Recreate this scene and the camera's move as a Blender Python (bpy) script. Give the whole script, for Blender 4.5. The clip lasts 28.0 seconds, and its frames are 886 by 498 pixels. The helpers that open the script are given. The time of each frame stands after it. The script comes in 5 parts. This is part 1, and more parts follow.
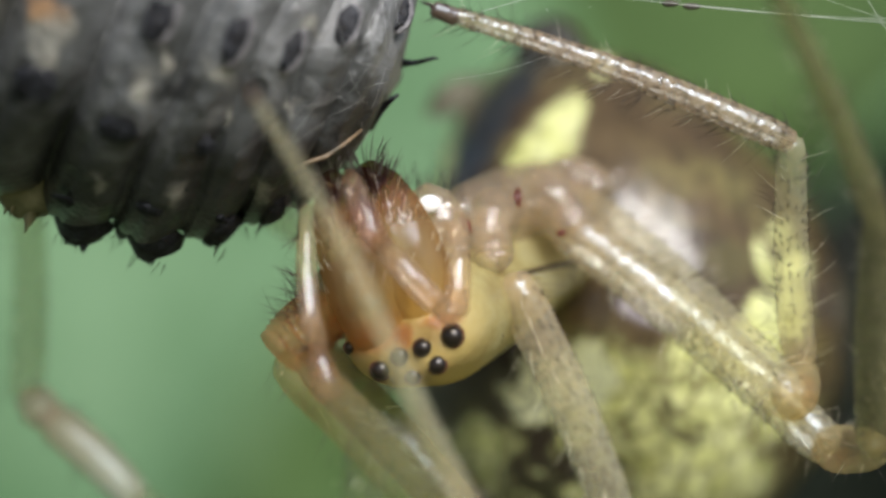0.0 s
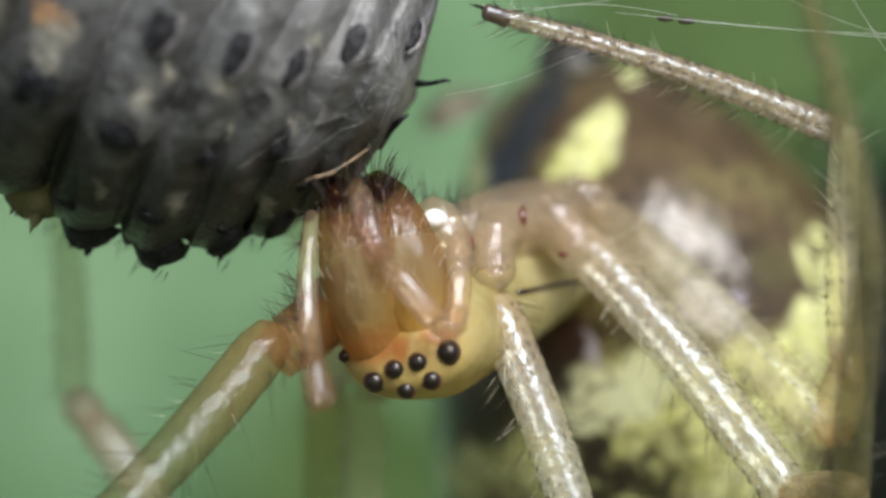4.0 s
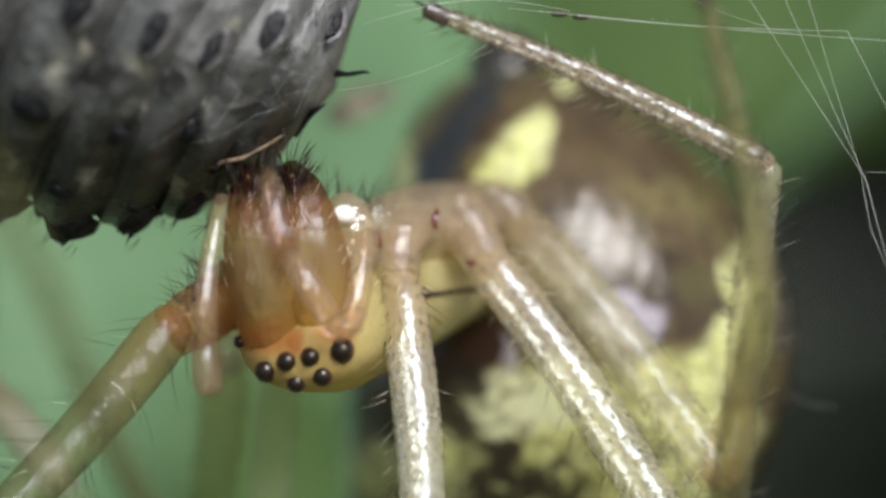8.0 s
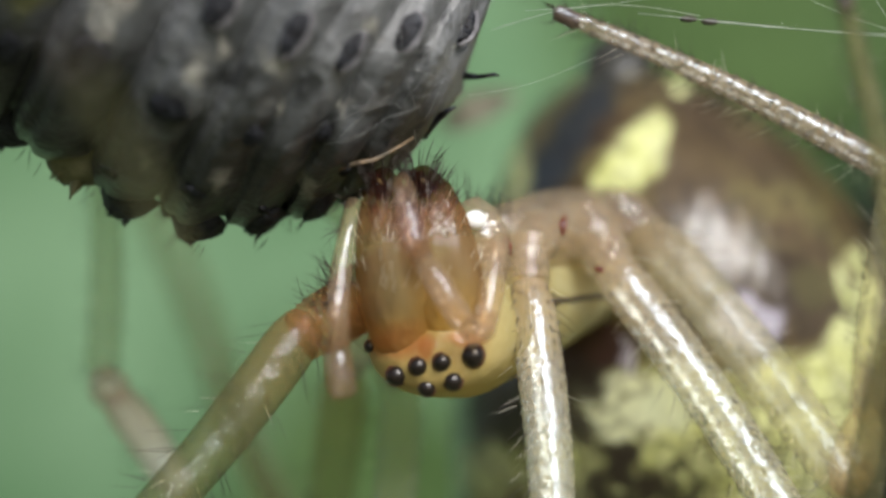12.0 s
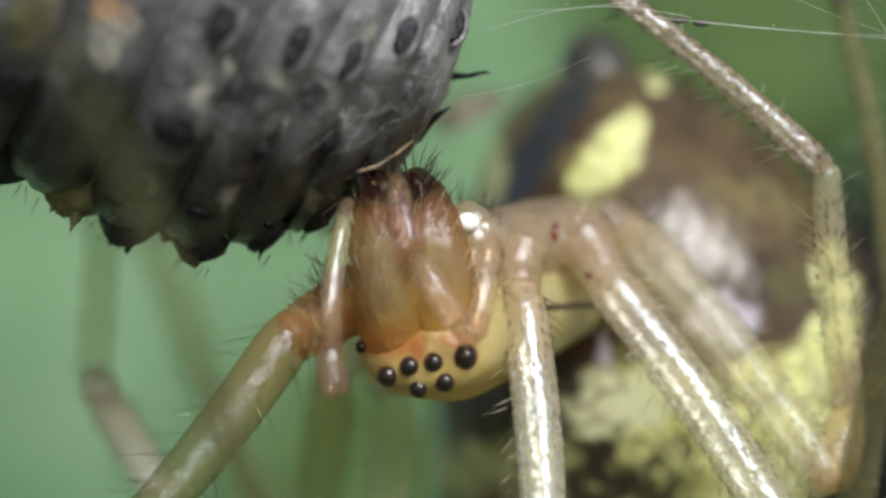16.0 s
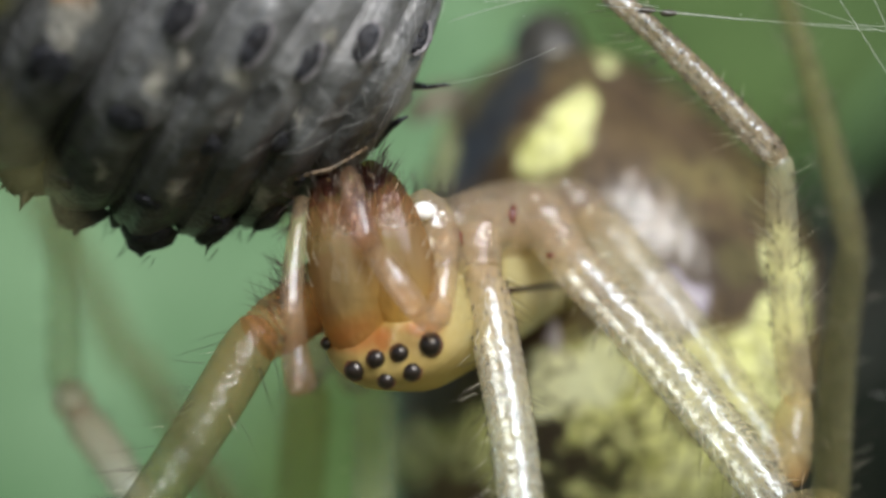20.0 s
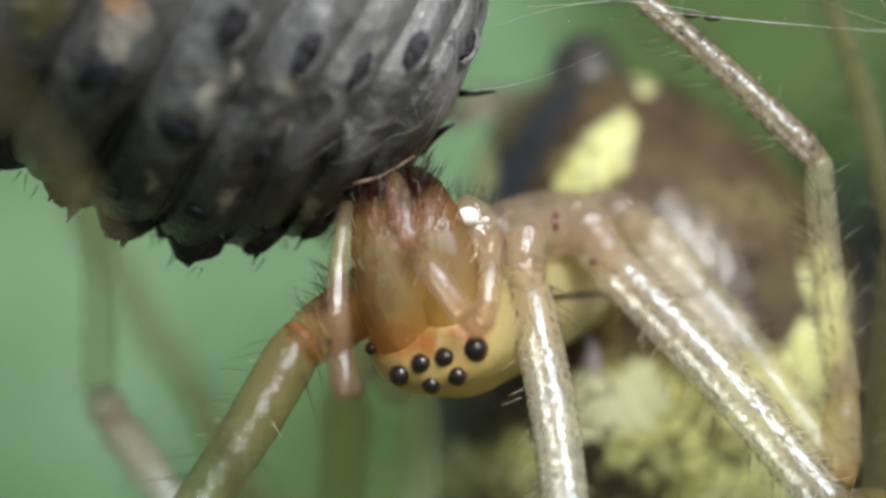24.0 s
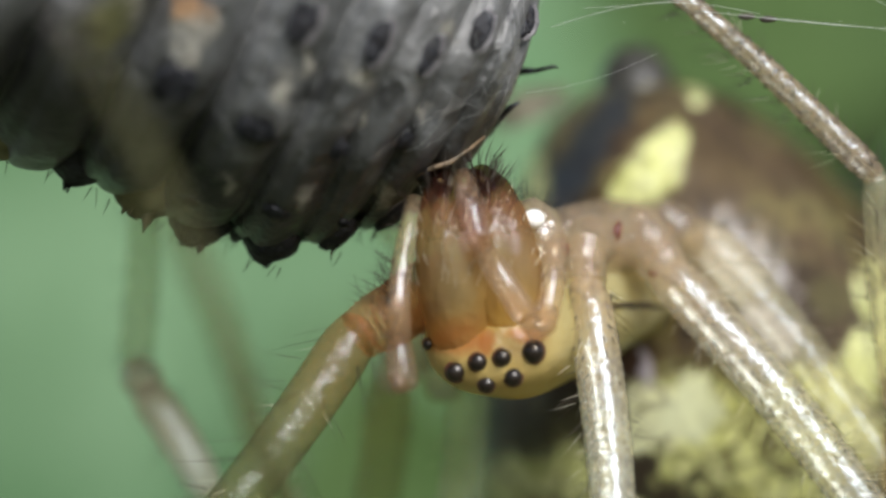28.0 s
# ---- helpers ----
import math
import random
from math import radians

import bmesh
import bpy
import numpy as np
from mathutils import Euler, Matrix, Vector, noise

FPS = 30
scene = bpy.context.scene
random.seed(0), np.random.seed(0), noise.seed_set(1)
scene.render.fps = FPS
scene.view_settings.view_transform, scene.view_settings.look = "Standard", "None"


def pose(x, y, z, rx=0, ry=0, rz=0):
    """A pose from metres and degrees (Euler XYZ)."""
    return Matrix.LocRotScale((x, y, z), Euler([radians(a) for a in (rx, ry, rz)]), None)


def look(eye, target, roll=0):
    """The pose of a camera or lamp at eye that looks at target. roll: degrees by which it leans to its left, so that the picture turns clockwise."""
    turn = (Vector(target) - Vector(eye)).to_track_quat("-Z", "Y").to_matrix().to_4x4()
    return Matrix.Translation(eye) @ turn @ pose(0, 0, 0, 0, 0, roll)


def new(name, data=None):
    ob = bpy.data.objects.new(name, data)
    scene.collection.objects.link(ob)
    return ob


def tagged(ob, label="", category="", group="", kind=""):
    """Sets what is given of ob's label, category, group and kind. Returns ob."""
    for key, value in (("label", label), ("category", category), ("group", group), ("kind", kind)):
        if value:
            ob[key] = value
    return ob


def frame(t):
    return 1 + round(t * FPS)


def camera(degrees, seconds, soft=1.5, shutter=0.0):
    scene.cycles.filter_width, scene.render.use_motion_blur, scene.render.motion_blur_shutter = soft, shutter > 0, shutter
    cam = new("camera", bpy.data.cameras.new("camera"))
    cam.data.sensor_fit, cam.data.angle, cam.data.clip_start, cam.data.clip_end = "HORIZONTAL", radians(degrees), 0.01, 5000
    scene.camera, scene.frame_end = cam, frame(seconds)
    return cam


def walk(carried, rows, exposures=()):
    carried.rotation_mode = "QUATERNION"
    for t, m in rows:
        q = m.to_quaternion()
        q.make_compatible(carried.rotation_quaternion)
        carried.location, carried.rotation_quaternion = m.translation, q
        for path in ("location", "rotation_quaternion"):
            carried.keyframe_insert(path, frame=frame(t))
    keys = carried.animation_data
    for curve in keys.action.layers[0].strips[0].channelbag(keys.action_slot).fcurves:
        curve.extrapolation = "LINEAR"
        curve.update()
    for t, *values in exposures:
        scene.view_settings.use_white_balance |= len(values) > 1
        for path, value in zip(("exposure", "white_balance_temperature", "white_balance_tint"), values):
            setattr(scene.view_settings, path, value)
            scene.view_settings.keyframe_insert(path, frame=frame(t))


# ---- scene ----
from mathutils.bvhtree import BVHTree

MM = 0.001  # lengths below are in millimetres; places are fitted to the camera's view

# ---------------------------------------------------------------- camera
cam = camera(11.42, 28.0, soft=3.0)
cam.data.dof.use_dof = True
cam.data.dof.focus_distance = 25.15 * MM
cam.data.dof.aperture_fstop = 118.0
EYE_Y = -25.0
CAMERA_ROWS = [
    (0, -0.6324, -0.0584),
    (0.5, -0.5959, -0.0759),
    (1, -0.6295, -0.0886),
    (1.5, -0.6038, -0.0789),
    (2, -0.6218, -0.0381),
    (2.5, -0.6381, -0.0586),
    (3, -0.7417, -0.1805),
    (3.5, -0.5326, -0.0375),
    (4, -0.6052, 0.0244),
    (4.5, -0.3346, 0.0608),
    (6.5, -0.3688, 0.0147),
    (7, -0.1281, -0.0145),
    (7.5, -0.0528, 0.0056),
    (8, -0.0000, 0.0000),
    (8.5, 0.0376, -0.0052),
    (9, 0.0046, -0.0017),
    (9.5, 0.1174, -0.0142),
    (10, 0.0091, -0.0058),
    (10.5, 0.1017, -0.0093),
    (11, -0.0692, 0.0149),
    (11.5, -0.7693, 0.0384),
    (12.4, -0.6734, 0.0128),
    (13.5, -0.5068, -0.0188),
    (14, -0.5522, -0.0043),
    (14.5, -0.5212, -0.0409),
    (15, -0.5680, -0.0153),
    (15.5, -0.5011, -0.0530),
    (16, -0.6889, 0.0367),
    (16.5, -0.6652, 0.0379),
    (17, -0.5339, 0.0055),
    (17.5, -0.5424, 0.0051),
    (18, -0.5512, 0.0579),
    (18.5, -0.5551, -0.0141),
    (19, -0.5582, 0.0176),
    (19.5, -0.4595, -0.0910),
    (20, -0.5003, -0.0206),
    (20.5, -0.4802, -0.0636),
    (21, -0.5484, -0.0317),
    (21.5, -0.5560, -0.0410),
    (23.5, -0.6359, -0.0225),
    (24, -0.7531, 0.0067),
    (24.5, -0.8297, 0.0225),
    (25, -0.7261, -0.0355),
    (25.5, -0.7496, -0.0060),
    (26, -0.6556, -0.0266),
    (26.5, -0.8756, -0.0130),
    (27, -0.8129, -0.0236),
    (27.5, -0.9994, 0.0267),
    (28, -1.0698, 0.0147),
]
walk(cam, [(t, pose(x * MM, EYE_Y * MM, z * MM, 90, 0, 0)) for t, x, z in CAMERA_ROWS],
     exposures=((0.0, 0.04), (4.0, 0.02), (6.5, -0.07), (11.5, -0.07), (14.0, -0.04), (28.0, -0.03)))

# ---------------------------------------------------------------- light
world = bpy.data.worlds.new("sky")
scene.world = world
world.use_nodes = True
wn = world.node_tree
sky = wn.nodes.new("ShaderNodeTexSky")
sky.sky_type, sky.sun_disc = "NISHITA", False
sky.sun_elevation, sky.sun_rotation = radians(39), radians(156)
sky.air_density, sky.dust_density = 1.0, 2.0
bgnode = wn.nodes["Background"]
bgnode.inputs["Strength"].default_value = 0.09
wn.links.new(sky.outputs[0], bgnode.inputs["Color"])
sun = new("sun", bpy.data.lights.new("sun", "SUN"))
sun.data.energy, sun.data.angle, sun.data.color = 4.8, radians(32), (1.0, 0.985, 0.96)
sun.matrix_basis = look((0.085, -0.19, 0.17), (0, 0, 0))


# ---------------------------------------------------------------- materials
def mat(name, color, rough=0.5, metal=0.0, sss=0.0, radius=(0.12, 0.08, 0.04), spec=0.5, coat=0.0, trans=0.0):
    m = bpy.data.materials.new(name)
    m.use_nodes = True
    b = m.node_tree.nodes["Principled BSDF"]
    b.inputs["Base Color"].default_value = (*color, 1)
    b.inputs["Roughness"].default_value = rough
    b.inputs["Metallic"].default_value = metal
    b.inputs["Specular IOR Level"].default_value = spec
    b.inputs["Coat Weight"].default_value = coat
    b.inputs["Coat Roughness"].default_value = 0.16
    b.inputs["Transmission Weight"].default_value = trans
    if sss:
        b.inputs["Subsurface Weight"].default_value = sss
        b.inputs["Subsurface Radius"].default_value = radius
        b.inputs["Subsurface Scale"].default_value = 1.0 * MM
    return m


def node(m, kind, **inputs):
    n = m.node_tree.nodes.new(kind)
    for k, v in inputs.items():
        n.inputs[k.replace("_", " ")].default_value = v
    return n


def link(m, a, b):
    m.node_tree.links.new(a, b)


def coords(m, per_mm=1.0, squeeze=(1, 1, 1)):
    """Object coordinates counted in millimetres."""
    c = m.node_tree.nodes.new("ShaderNodeTexCoord")
    mp = m.node_tree.nodes.new("ShaderNodeMapping")
    mp.inputs["Scale"].default_value = [1000 * per_mm * s for s in squeeze]
    link(m, c.outputs["Object"], mp.inputs["Vector"])
    return mp.outputs[0]


def noise_tex(m, vec, scale, detail=4.0, rough=0.55, distort=0.0):
    n = node(m, "ShaderNodeTexNoise", Scale=scale, Detail=detail, Roughness=rough, Distortion=distort)
    link(m, vec, n.inputs["Vector"])
    return n.outputs["Fac"]


def ramp(m, fac, stops):
    n = m.node_tree.nodes.new("ShaderNodeValToRGB")
    el = n.color_ramp.elements
    while len(el) < len(stops):
        el.new(0.5)
    for e, (p, c) in zip(el, stops):
        e.position, e.color = p, (*c, 1) if len(c) == 3 else c
    link(m, fac, n.inputs["Fac"])
    return n.outputs["Color"]


def mix(m, fac, a, b, mode="MIX"):
    n = m.node_tree.nodes.new("ShaderNodeMix")
    n.data_type, n.blend_type = "RGBA", mode
    for sock, v in ((n.inputs[0], fac), (n.inputs[6], a), (n.inputs[7], b)):
        if isinstance(v, (int, float)):
            sock.default_value = v
        elif isinstance(v, tuple):
            sock.default_value = (*v, 1)
        else:
            link(m, v, sock)
    return n.outputs[2]


def calc(m, op, a, b=0.0, clamp=False):
    n = m.node_tree.nodes.new("ShaderNodeMath")
    n.operation, n.use_clamp = op, clamp
    for sock, v in ((n.inputs[0], a), (n.inputs[1], b)):
        if isinstance(v, (int, float)):
            sock.default_value = v
        else:
            link(m, v, sock)
    return n.outputs[0]


def near(m, vec, point, size, soft=0.35, stretch=(1, 1, 1)):
    """1 within size mm of a point of the body, falling to 0 over soft times the size."""
    s = node(m, "ShaderNodeVectorMath")
    s.operation = "SUBTRACT"
    link(m, vec, s.inputs[0])
    s.inputs[1].default_value = point
    q = node(m, "ShaderNodeVectorMath")
    q.operation = "MULTIPLY"
    link(m, s.outputs[0], q.inputs[0])
    q.inputs[1].default_value = stretch
    d = node(m, "ShaderNodeVectorMath")
    d.operation = "LENGTH"
    link(m, q.outputs[0], d.inputs[0])
    r = node(m, "ShaderNodeMapRange")
    r.interpolation_type = "SMOOTHSTEP"
    link(m, d.outputs["Value"], r.inputs["Value"])
    r.inputs["From Min"].default_value = size * (1 + soft)
    r.inputs["From Max"].default_value = size * (1 - soft)
    return r.outputs[0]


def warp(m, vec, scale, amount):
    n = node(m, "ShaderNodeTexNoise", Scale=scale, Detail=3.0)
    link(m, vec, n.inputs["Vector"])
    s = node(m, "ShaderNodeVectorMath")
    s.operation = "SUBTRACT"
    link(m, n.outputs["Color"], s.inputs[0])
    s.inputs[1].default_value = (0.5, 0.5, 0.5)
    k = node(m, "ShaderNodeVectorMath")
    k.operation = "MULTIPLY_ADD"
    link(m, s.outputs[0], k.inputs[0])
    k.inputs[1].default_value = (amount,) * 3
    link(m, vec, k.inputs[2])
    return k.outputs[0]


def base(m, color):
    link(m, color, m.node_tree.nodes["Principled BSDF"].inputs["Base Color"])


def relief(m, fac, depth_mm, strength=1.0):
    b = node(m, "ShaderNodeBump", Strength=strength, Distance=depth_mm * MM)
    link(m, fac, b.inputs["Height"])
    return b.outputs[0]


def bump(m, fac, depth_mm, strength=1.0):
    n = relief(m, fac, depth_mm, strength)
    link(m, n, m.node_tree.nodes["Principled BSDF"].inputs["Normal"])
    link(m, n, m.node_tree.nodes["Principled BSDF"].inputs["Coat Normal"])


def wax(m, color, normal, see=0.5, tint=(0.95, 0.92, 0.75), rough=0.2, ior=1.6, scatter=0.3, worn=None, most=0.13):
    """Thin cuticle: some light goes straight through, some scatters to both sides, a waxy gloss lies on top."""
    nt = m.node_tree
    nt.nodes.remove(nt.nodes["Principled BSDF"])
    one, two = node(m, "ShaderNodeBsdfDiffuse"), node(m, "ShaderNodeBsdfTranslucent")
    link(m, color, one.inputs["Color"])
    link(m, color, two.inputs["Color"])
    clear = node(m, "ShaderNodeBsdfTransparent")
    clear.inputs["Color"].default_value = (*tint, 1)
    gloss = node(m, "ShaderNodeBsdfGlossy", Roughness=rough)
    gloss.inputs["Color"].default_value = (0.74, 0.87, 1.0, 1)
    edge = node(m, "ShaderNodeFresnel", IOR=ior)
    for n in (one, gloss, edge):
        link(m, normal, n.inputs["Normal"])
    shine = calc(m, "MINIMUM", edge.outputs[0], most)
    if worn is not None:
        shine = calc(m, "MULTIPLY", shine, calc(m, "SUBTRACT", 1.0, worn))
    last = one.outputs[0]
    for fac, top in ((scatter, two), (see, clear), (shine, gloss)):
        k = nt.nodes.new("ShaderNodeMixShader")
        if isinstance(fac, float):
            k.inputs[0].default_value = fac
        else:
            link(m, fac, k.inputs[0])
        link(m, last, k.inputs[1])
        link(m, top.outputs[0], k.inputs[2])
        last = k.outputs[0]
    link(m, last, nt.nodes["Material Output"].inputs["Surface"])


def skin(name, low, high, rough=0.23, grain=9.0, dots=True, dot=(0.05, 0.035, 0.02), see=0.5, root=None, ior=1.85, rugged=1.0, wrinkle=0.0, reach=0.62, depth=0.03, glitter=0.5, most=0.13):
    """Thin, waxy, half translucent cuticle: fine freckles, lengthwise striae, amber towards the hip."""
    m = mat(name, high)
    v = coords(m)
    long = coords(m, 1.0, (0.25, 1.0, 1.0))
    c = ramp(m, noise_tex(m, v, grain, 6, 0.65), [(0.3, low), (0.7, high)])
    c = mix(m, calc(m, "MULTIPLY", ramp(m, noise_tex(m, long, 7.0, 4), [(0.45, (0, 0, 0)), (0.65, (1, 1, 1))]), 0.25), c, tuple(0.66 * k for k in low))
    if root:
        s = node(m, "ShaderNodeSeparateXYZ")
        link(m, warp(m, v, 6.0, 0.15), s.inputs[0])
        r = node(m, "ShaderNodeMapRange")
        link(m, s.outputs["X"], r.inputs["Value"])
        r.inputs["From Min"].default_value, r.inputs["From Max"].default_value = reach, 0.02
        c = mix(m, calc(m, "MULTIPLY", r.outputs[0], 0.7), c, root)
    h = calc(m, "ADD", calc(m, "MULTIPLY", noise_tex(m, long, 9.0, 4), 0.5), calc(m, "MULTIPLY", noise_tex(m, v, 26.0, 4), glitter))
    if wrinkle:
        h = calc(m, "ADD", h, calc(m, "MULTIPLY", noise_tex(m, coords(m, 1.0, (1.0, 1.0, 1.6)), 6.5, 3), wrinkle))
    worn = None
    if dots:
        # sockets of the larger bristles, then the fine pitting that breaks the shine
        vo = node(m, "ShaderNodeTexVoronoi", Scale=13.0)
        link(m, v, vo.inputs["Vector"])
        f = calc(m, "LESS_THAN", vo.outputs["Distance"], 0.2)
        pick = calc(m, "GREATER_THAN", noise_tex(m, v, 5.0, 2), 0.48)
        c = mix(m, calc(m, "MULTIPLY", calc(m, "MULTIPLY", f, pick), 0.55), c, dot)
        pits = node(m, "ShaderNodeTexVoronoi", Scale=19.0)
        link(m, warp(m, coords(m, 1.0, (0.8, 1.0, 1.0)), 20.0, 0.02), pits.inputs["Vector"])
        worn = calc(m, "MULTIPLY", calc(m, "LESS_THAN", pits.outputs["Distance"], 0.36), 0.85)
        scuff = ramp(m, noise_tex(m, v, 48.0, 3, 0.6), [(0.46, (0, 0, 0)), (0.56, (1, 1, 1))])
        worn = calc(m, "MAXIMUM", worn, calc(m, "MULTIPLY", scuff, 0.65))
        h = calc(m, "SUBTRACT", h, calc(m, "MULTIPLY", calc(m, "MINIMUM", pits.outputs["Distance"], 0.5), -0.6))
    wax(m, c, relief(m, h, depth, 0.5 * rugged), see, tuple(0.6 + 0.4 * k for k in high), rough, ior, 0.42, worn, most)
    return m


LEG = skin("leg_cuticle", (0.92, 0.80, 0.52), (0.98, 0.92, 0.71), see=0.7, root=(0.97, 0.68, 0.44), reach=0.9, rough=0.21, depth=0.015, glitter=0.8, ior=2.2, most=0.36)
LEG_DULL = skin("leg_cuticle_dull", (0.90, 0.80, 0.50), (0.98, 0.94, 0.70), see=0.78, root=(0.96, 0.70, 0.46), rough=0.24, depth=0.02, ior=1.6)
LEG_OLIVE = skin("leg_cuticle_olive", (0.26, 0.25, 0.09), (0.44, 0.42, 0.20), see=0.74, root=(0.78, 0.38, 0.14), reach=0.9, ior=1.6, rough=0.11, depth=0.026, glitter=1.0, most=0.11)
LEG_CROSS = skin("leg_cuticle_amber", (0.48, 0.45, 0.22), (0.70, 0.67, 0.40), see=0.84, root=(0.86, 0.42, 0.15), reach=0.7, ior=1.4, rough=0.2, depth=0.016)
LEG_PALE = skin("leg_cuticle_pale", (0.70, 0.74, 0.50), (0.88, 0.90, 0.70), see=0.78, dots=False, ior=1.1)
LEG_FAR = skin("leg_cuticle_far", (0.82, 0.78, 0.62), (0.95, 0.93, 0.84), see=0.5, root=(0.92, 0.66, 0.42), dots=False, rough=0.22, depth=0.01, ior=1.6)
# darker olive cuticle; the shady tone is put into its colour alone
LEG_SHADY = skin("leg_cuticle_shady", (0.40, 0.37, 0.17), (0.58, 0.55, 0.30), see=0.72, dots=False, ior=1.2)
LEG_BROWN = skin("leg_cuticle_brown", (0.44, 0.29, 0.17), (0.80, 0.68, 0.52), see=0.58, rough=0.2, depth=0.02, ior=2.0, grain=14.0, most=0.26)
JOINT = skin("joint_cuticle", (0.66, 0.32, 0.12), (0.84, 0.50, 0.24), see=0.72, wrinkle=1.5, rough=0.16, depth=0.04, ior=1.5, most=0.08)
KNEE = skin("knee_cuticle", (0.72, 0.56, 0.28), (0.90, 0.78, 0.48), see=0.72, root=(0.80, 0.40, 0.16), reach=0.15, rough=0.15, depth=0.02, ior=1.5)
COXA = skin("coxa_cuticle", (0.82, 0.56, 0.33), (0.95, 0.81, 0.58), see=0.72, ior=1.9, dots=False, wrinkle=1.6, rugged=1.1, rough=0.06, depth=0.035, most=0.3)
PALP = skin("palp_cuticle", (0.80, 0.56, 0.34), (0.94, 0.78, 0.56), see=0.85, ior=1.55, dots=False, wrinkle=0.5, rough=0.09, depth=0.025, most=0.14)
PALP_TIP = skin("palp_tip_cuticle", (0.56, 0.33, 0.18), (0.78, 0.54, 0.34), see=0.86, ior=1.5, rough=0.12, grain=16.0, dots=False, most=0.16)
TIP = skin("tarsus_dark", (0.12, 0.07, 0.045), (0.30, 0.20, 0.14), see=0.3, dots=False, rough=0.35)
RED = skin("membrane_red", (0.16, 0.02, 0.012), (0.28, 0.06, 0.03), see=0.1, dots=False)
HAIR = mat("bristle", (0.03, 0.022, 0.016), 0.45)
HAIR_PALE = mat("bristle_pale", (0.80, 0.76, 0.62), 0.4, trans=0.3)
EYE = mat("eye_lens", (0.014, 0.009, 0.007), 0.3, coat=0.25)
EYE_RING = mat("eye_rim", (0.10, 0.035, 0.02), 0.3)
FANG = mat("fang_chitin", (0.03, 0.012, 0.01), 0.18, coat=0.5)
WHITE = mat("mouth_glint_white", (0.93, 0.93, 0.91), 0.08, coat=1.0)
SILK = mat("silk", (0.80, 0.82, 0.81), 0.3, trans=0.45)
SILK_DUST = mat("silk_debris", (0.06, 0.05, 0.04), 0.7)


# ---------------------------------------------------------------- building helpers
def mesh_of(name, verts, faces, material, smooth=True):
    me = bpy.data.meshes.new(name)
    me.from_pydata([tuple(c * MM for c in v) for v in verts], [], faces)
    me.validate()
    bm = bmesh.new()
    bm.from_mesh(me)
    bmesh.ops.recalc_face_normals(bm, faces=bm.faces)
    bm.to_mesh(me)
    bm.free()
    me.materials.append(material)
    if smooth:
        me.polygons.foreach_set("use_smooth", [True] * len(me.polygons))
    return me


def part(name, shape, material, parent=None, label="", m=None, kind=""):
    """One mesh object from (verts, faces) in millimetres, under a thing or a part."""
    ob = new(name, mesh_of(name, shape[0], shape[1], material))
    ob.parent = parent
    if m is not None:
        ob.matrix_basis = m
    return tagged(ob, label=label, kind=kind)


def empty(name, at=(0, 0, 0)):
    ob = new(name)
    ob.empty_display_size = 0.3 * MM
    ob.location = Vector(at) * MM
    return ob


def loft(rings, n=24, rough=0.0, seed=0):
    """A closed skin through rings of (centre, half-axis, half-axis)."""
    verts, faces = [], []
    for c, u, v in rings:
        c, u, v = Vector(c), Vector(u), Vector(v)
        for k in range(n):
            a = 2 * math.pi * k / n
            p = c + u * math.cos(a) + v * math.sin(a)
            if rough:
                p += (p - c) * rough * noise.noise(p * 3.1 + Vector((seed, 0, 0)))
            verts.append(tuple(p))
    for i in range(len(rings) - 1):
        for k in range(n):
            faces.append((i * n + k, i * n + (k + 1) % n, (i + 1) * n + (k + 1) % n, (i + 1) * n + k))
    faces.append(tuple(range(n - 1, -1, -1)))
    faces.append(tuple(range((len(rings) - 1) * n, len(rings) * n)))
    return verts, faces


def tube(points, n=20, squash=1.0):
    """A rounded tube through (x, y, z, radius) points."""
    ps = [Vector(p[:3]) for p in points]
    rings = []
    side = None
    for i, p in enumerate(ps):
        d = (ps[min(i + 1, len(ps) - 1)] - ps[max(i - 1, 0)]).normalized()
        ref = Vector((0, 1, 0)) if abs(d.y) < 0.9 else Vector((0, 0, 1))
        u = d.cross(ref).normalized() if side is None else (side - d * side.dot(d)).normalized()
        side = u
        v = d.cross(u)
        rings.append((p, u * points[i][3], v * points[i][3] * squash))
    return loft(rings, n)


def ringed(points, per=14, depth=0.085):
    """The same tube with shallow folds round it."""
    out = []
    for a, b in zip(points, points[1:]):
        for i in range(per):
            q = i / per
            c = [u + (v - u) * q for u, v in zip(a, b)]
            c[3] *= 1 - depth * (0.5 + 0.5 * math.cos(6 * math.pi * q))
            out.append(tuple(c))
    return out + [points[-1]]


def limb(length, r0, r1, bulge=0.06, n=20, bend=0.0, waist=True):
    """A leg segment along +x: rounded ends, a slight swelling, a slight bow."""
    prof = []
    steps = 18
    for i in range(steps + 1):
        s = i / steps
        r = r0 + (r1 - r0) * s
        r *= 1 + bulge * math.sin(math.pi * s)
        if waist:
            r *= 1 - 0.22 * math.exp(-((s * length / (0.55 * r0)) ** 2)) - 0.15 * math.exp(-(((1 - s) * length / (0.55 * r1)) ** 2))
        prof.append((s * length, 0.0, bend * length * math.sin(math.pi * s), r))
    a, b = prof[0], prof[-1]
    prof = [(a[0] - 0.4 * a[3], 0, 0, a[3] * 0.35), (a[0] - 0.2 * a[3], 0, 0, a[3] * 0.8)] + prof
    prof += [(b[0] + 0.2 * b[3], 0, 0, b[3] * 0.8), (b[0] + 0.4 * b[3], 0, 0, b[3] * 0.35)]
    return tube(prof, n)


def joined(shapes):
    verts, faces = [], []
    for vs, fs in shapes:
        o = len(verts)
        verts += vs
        faces += [tuple(i + o for i in f) for f in fs]
    return verts, faces


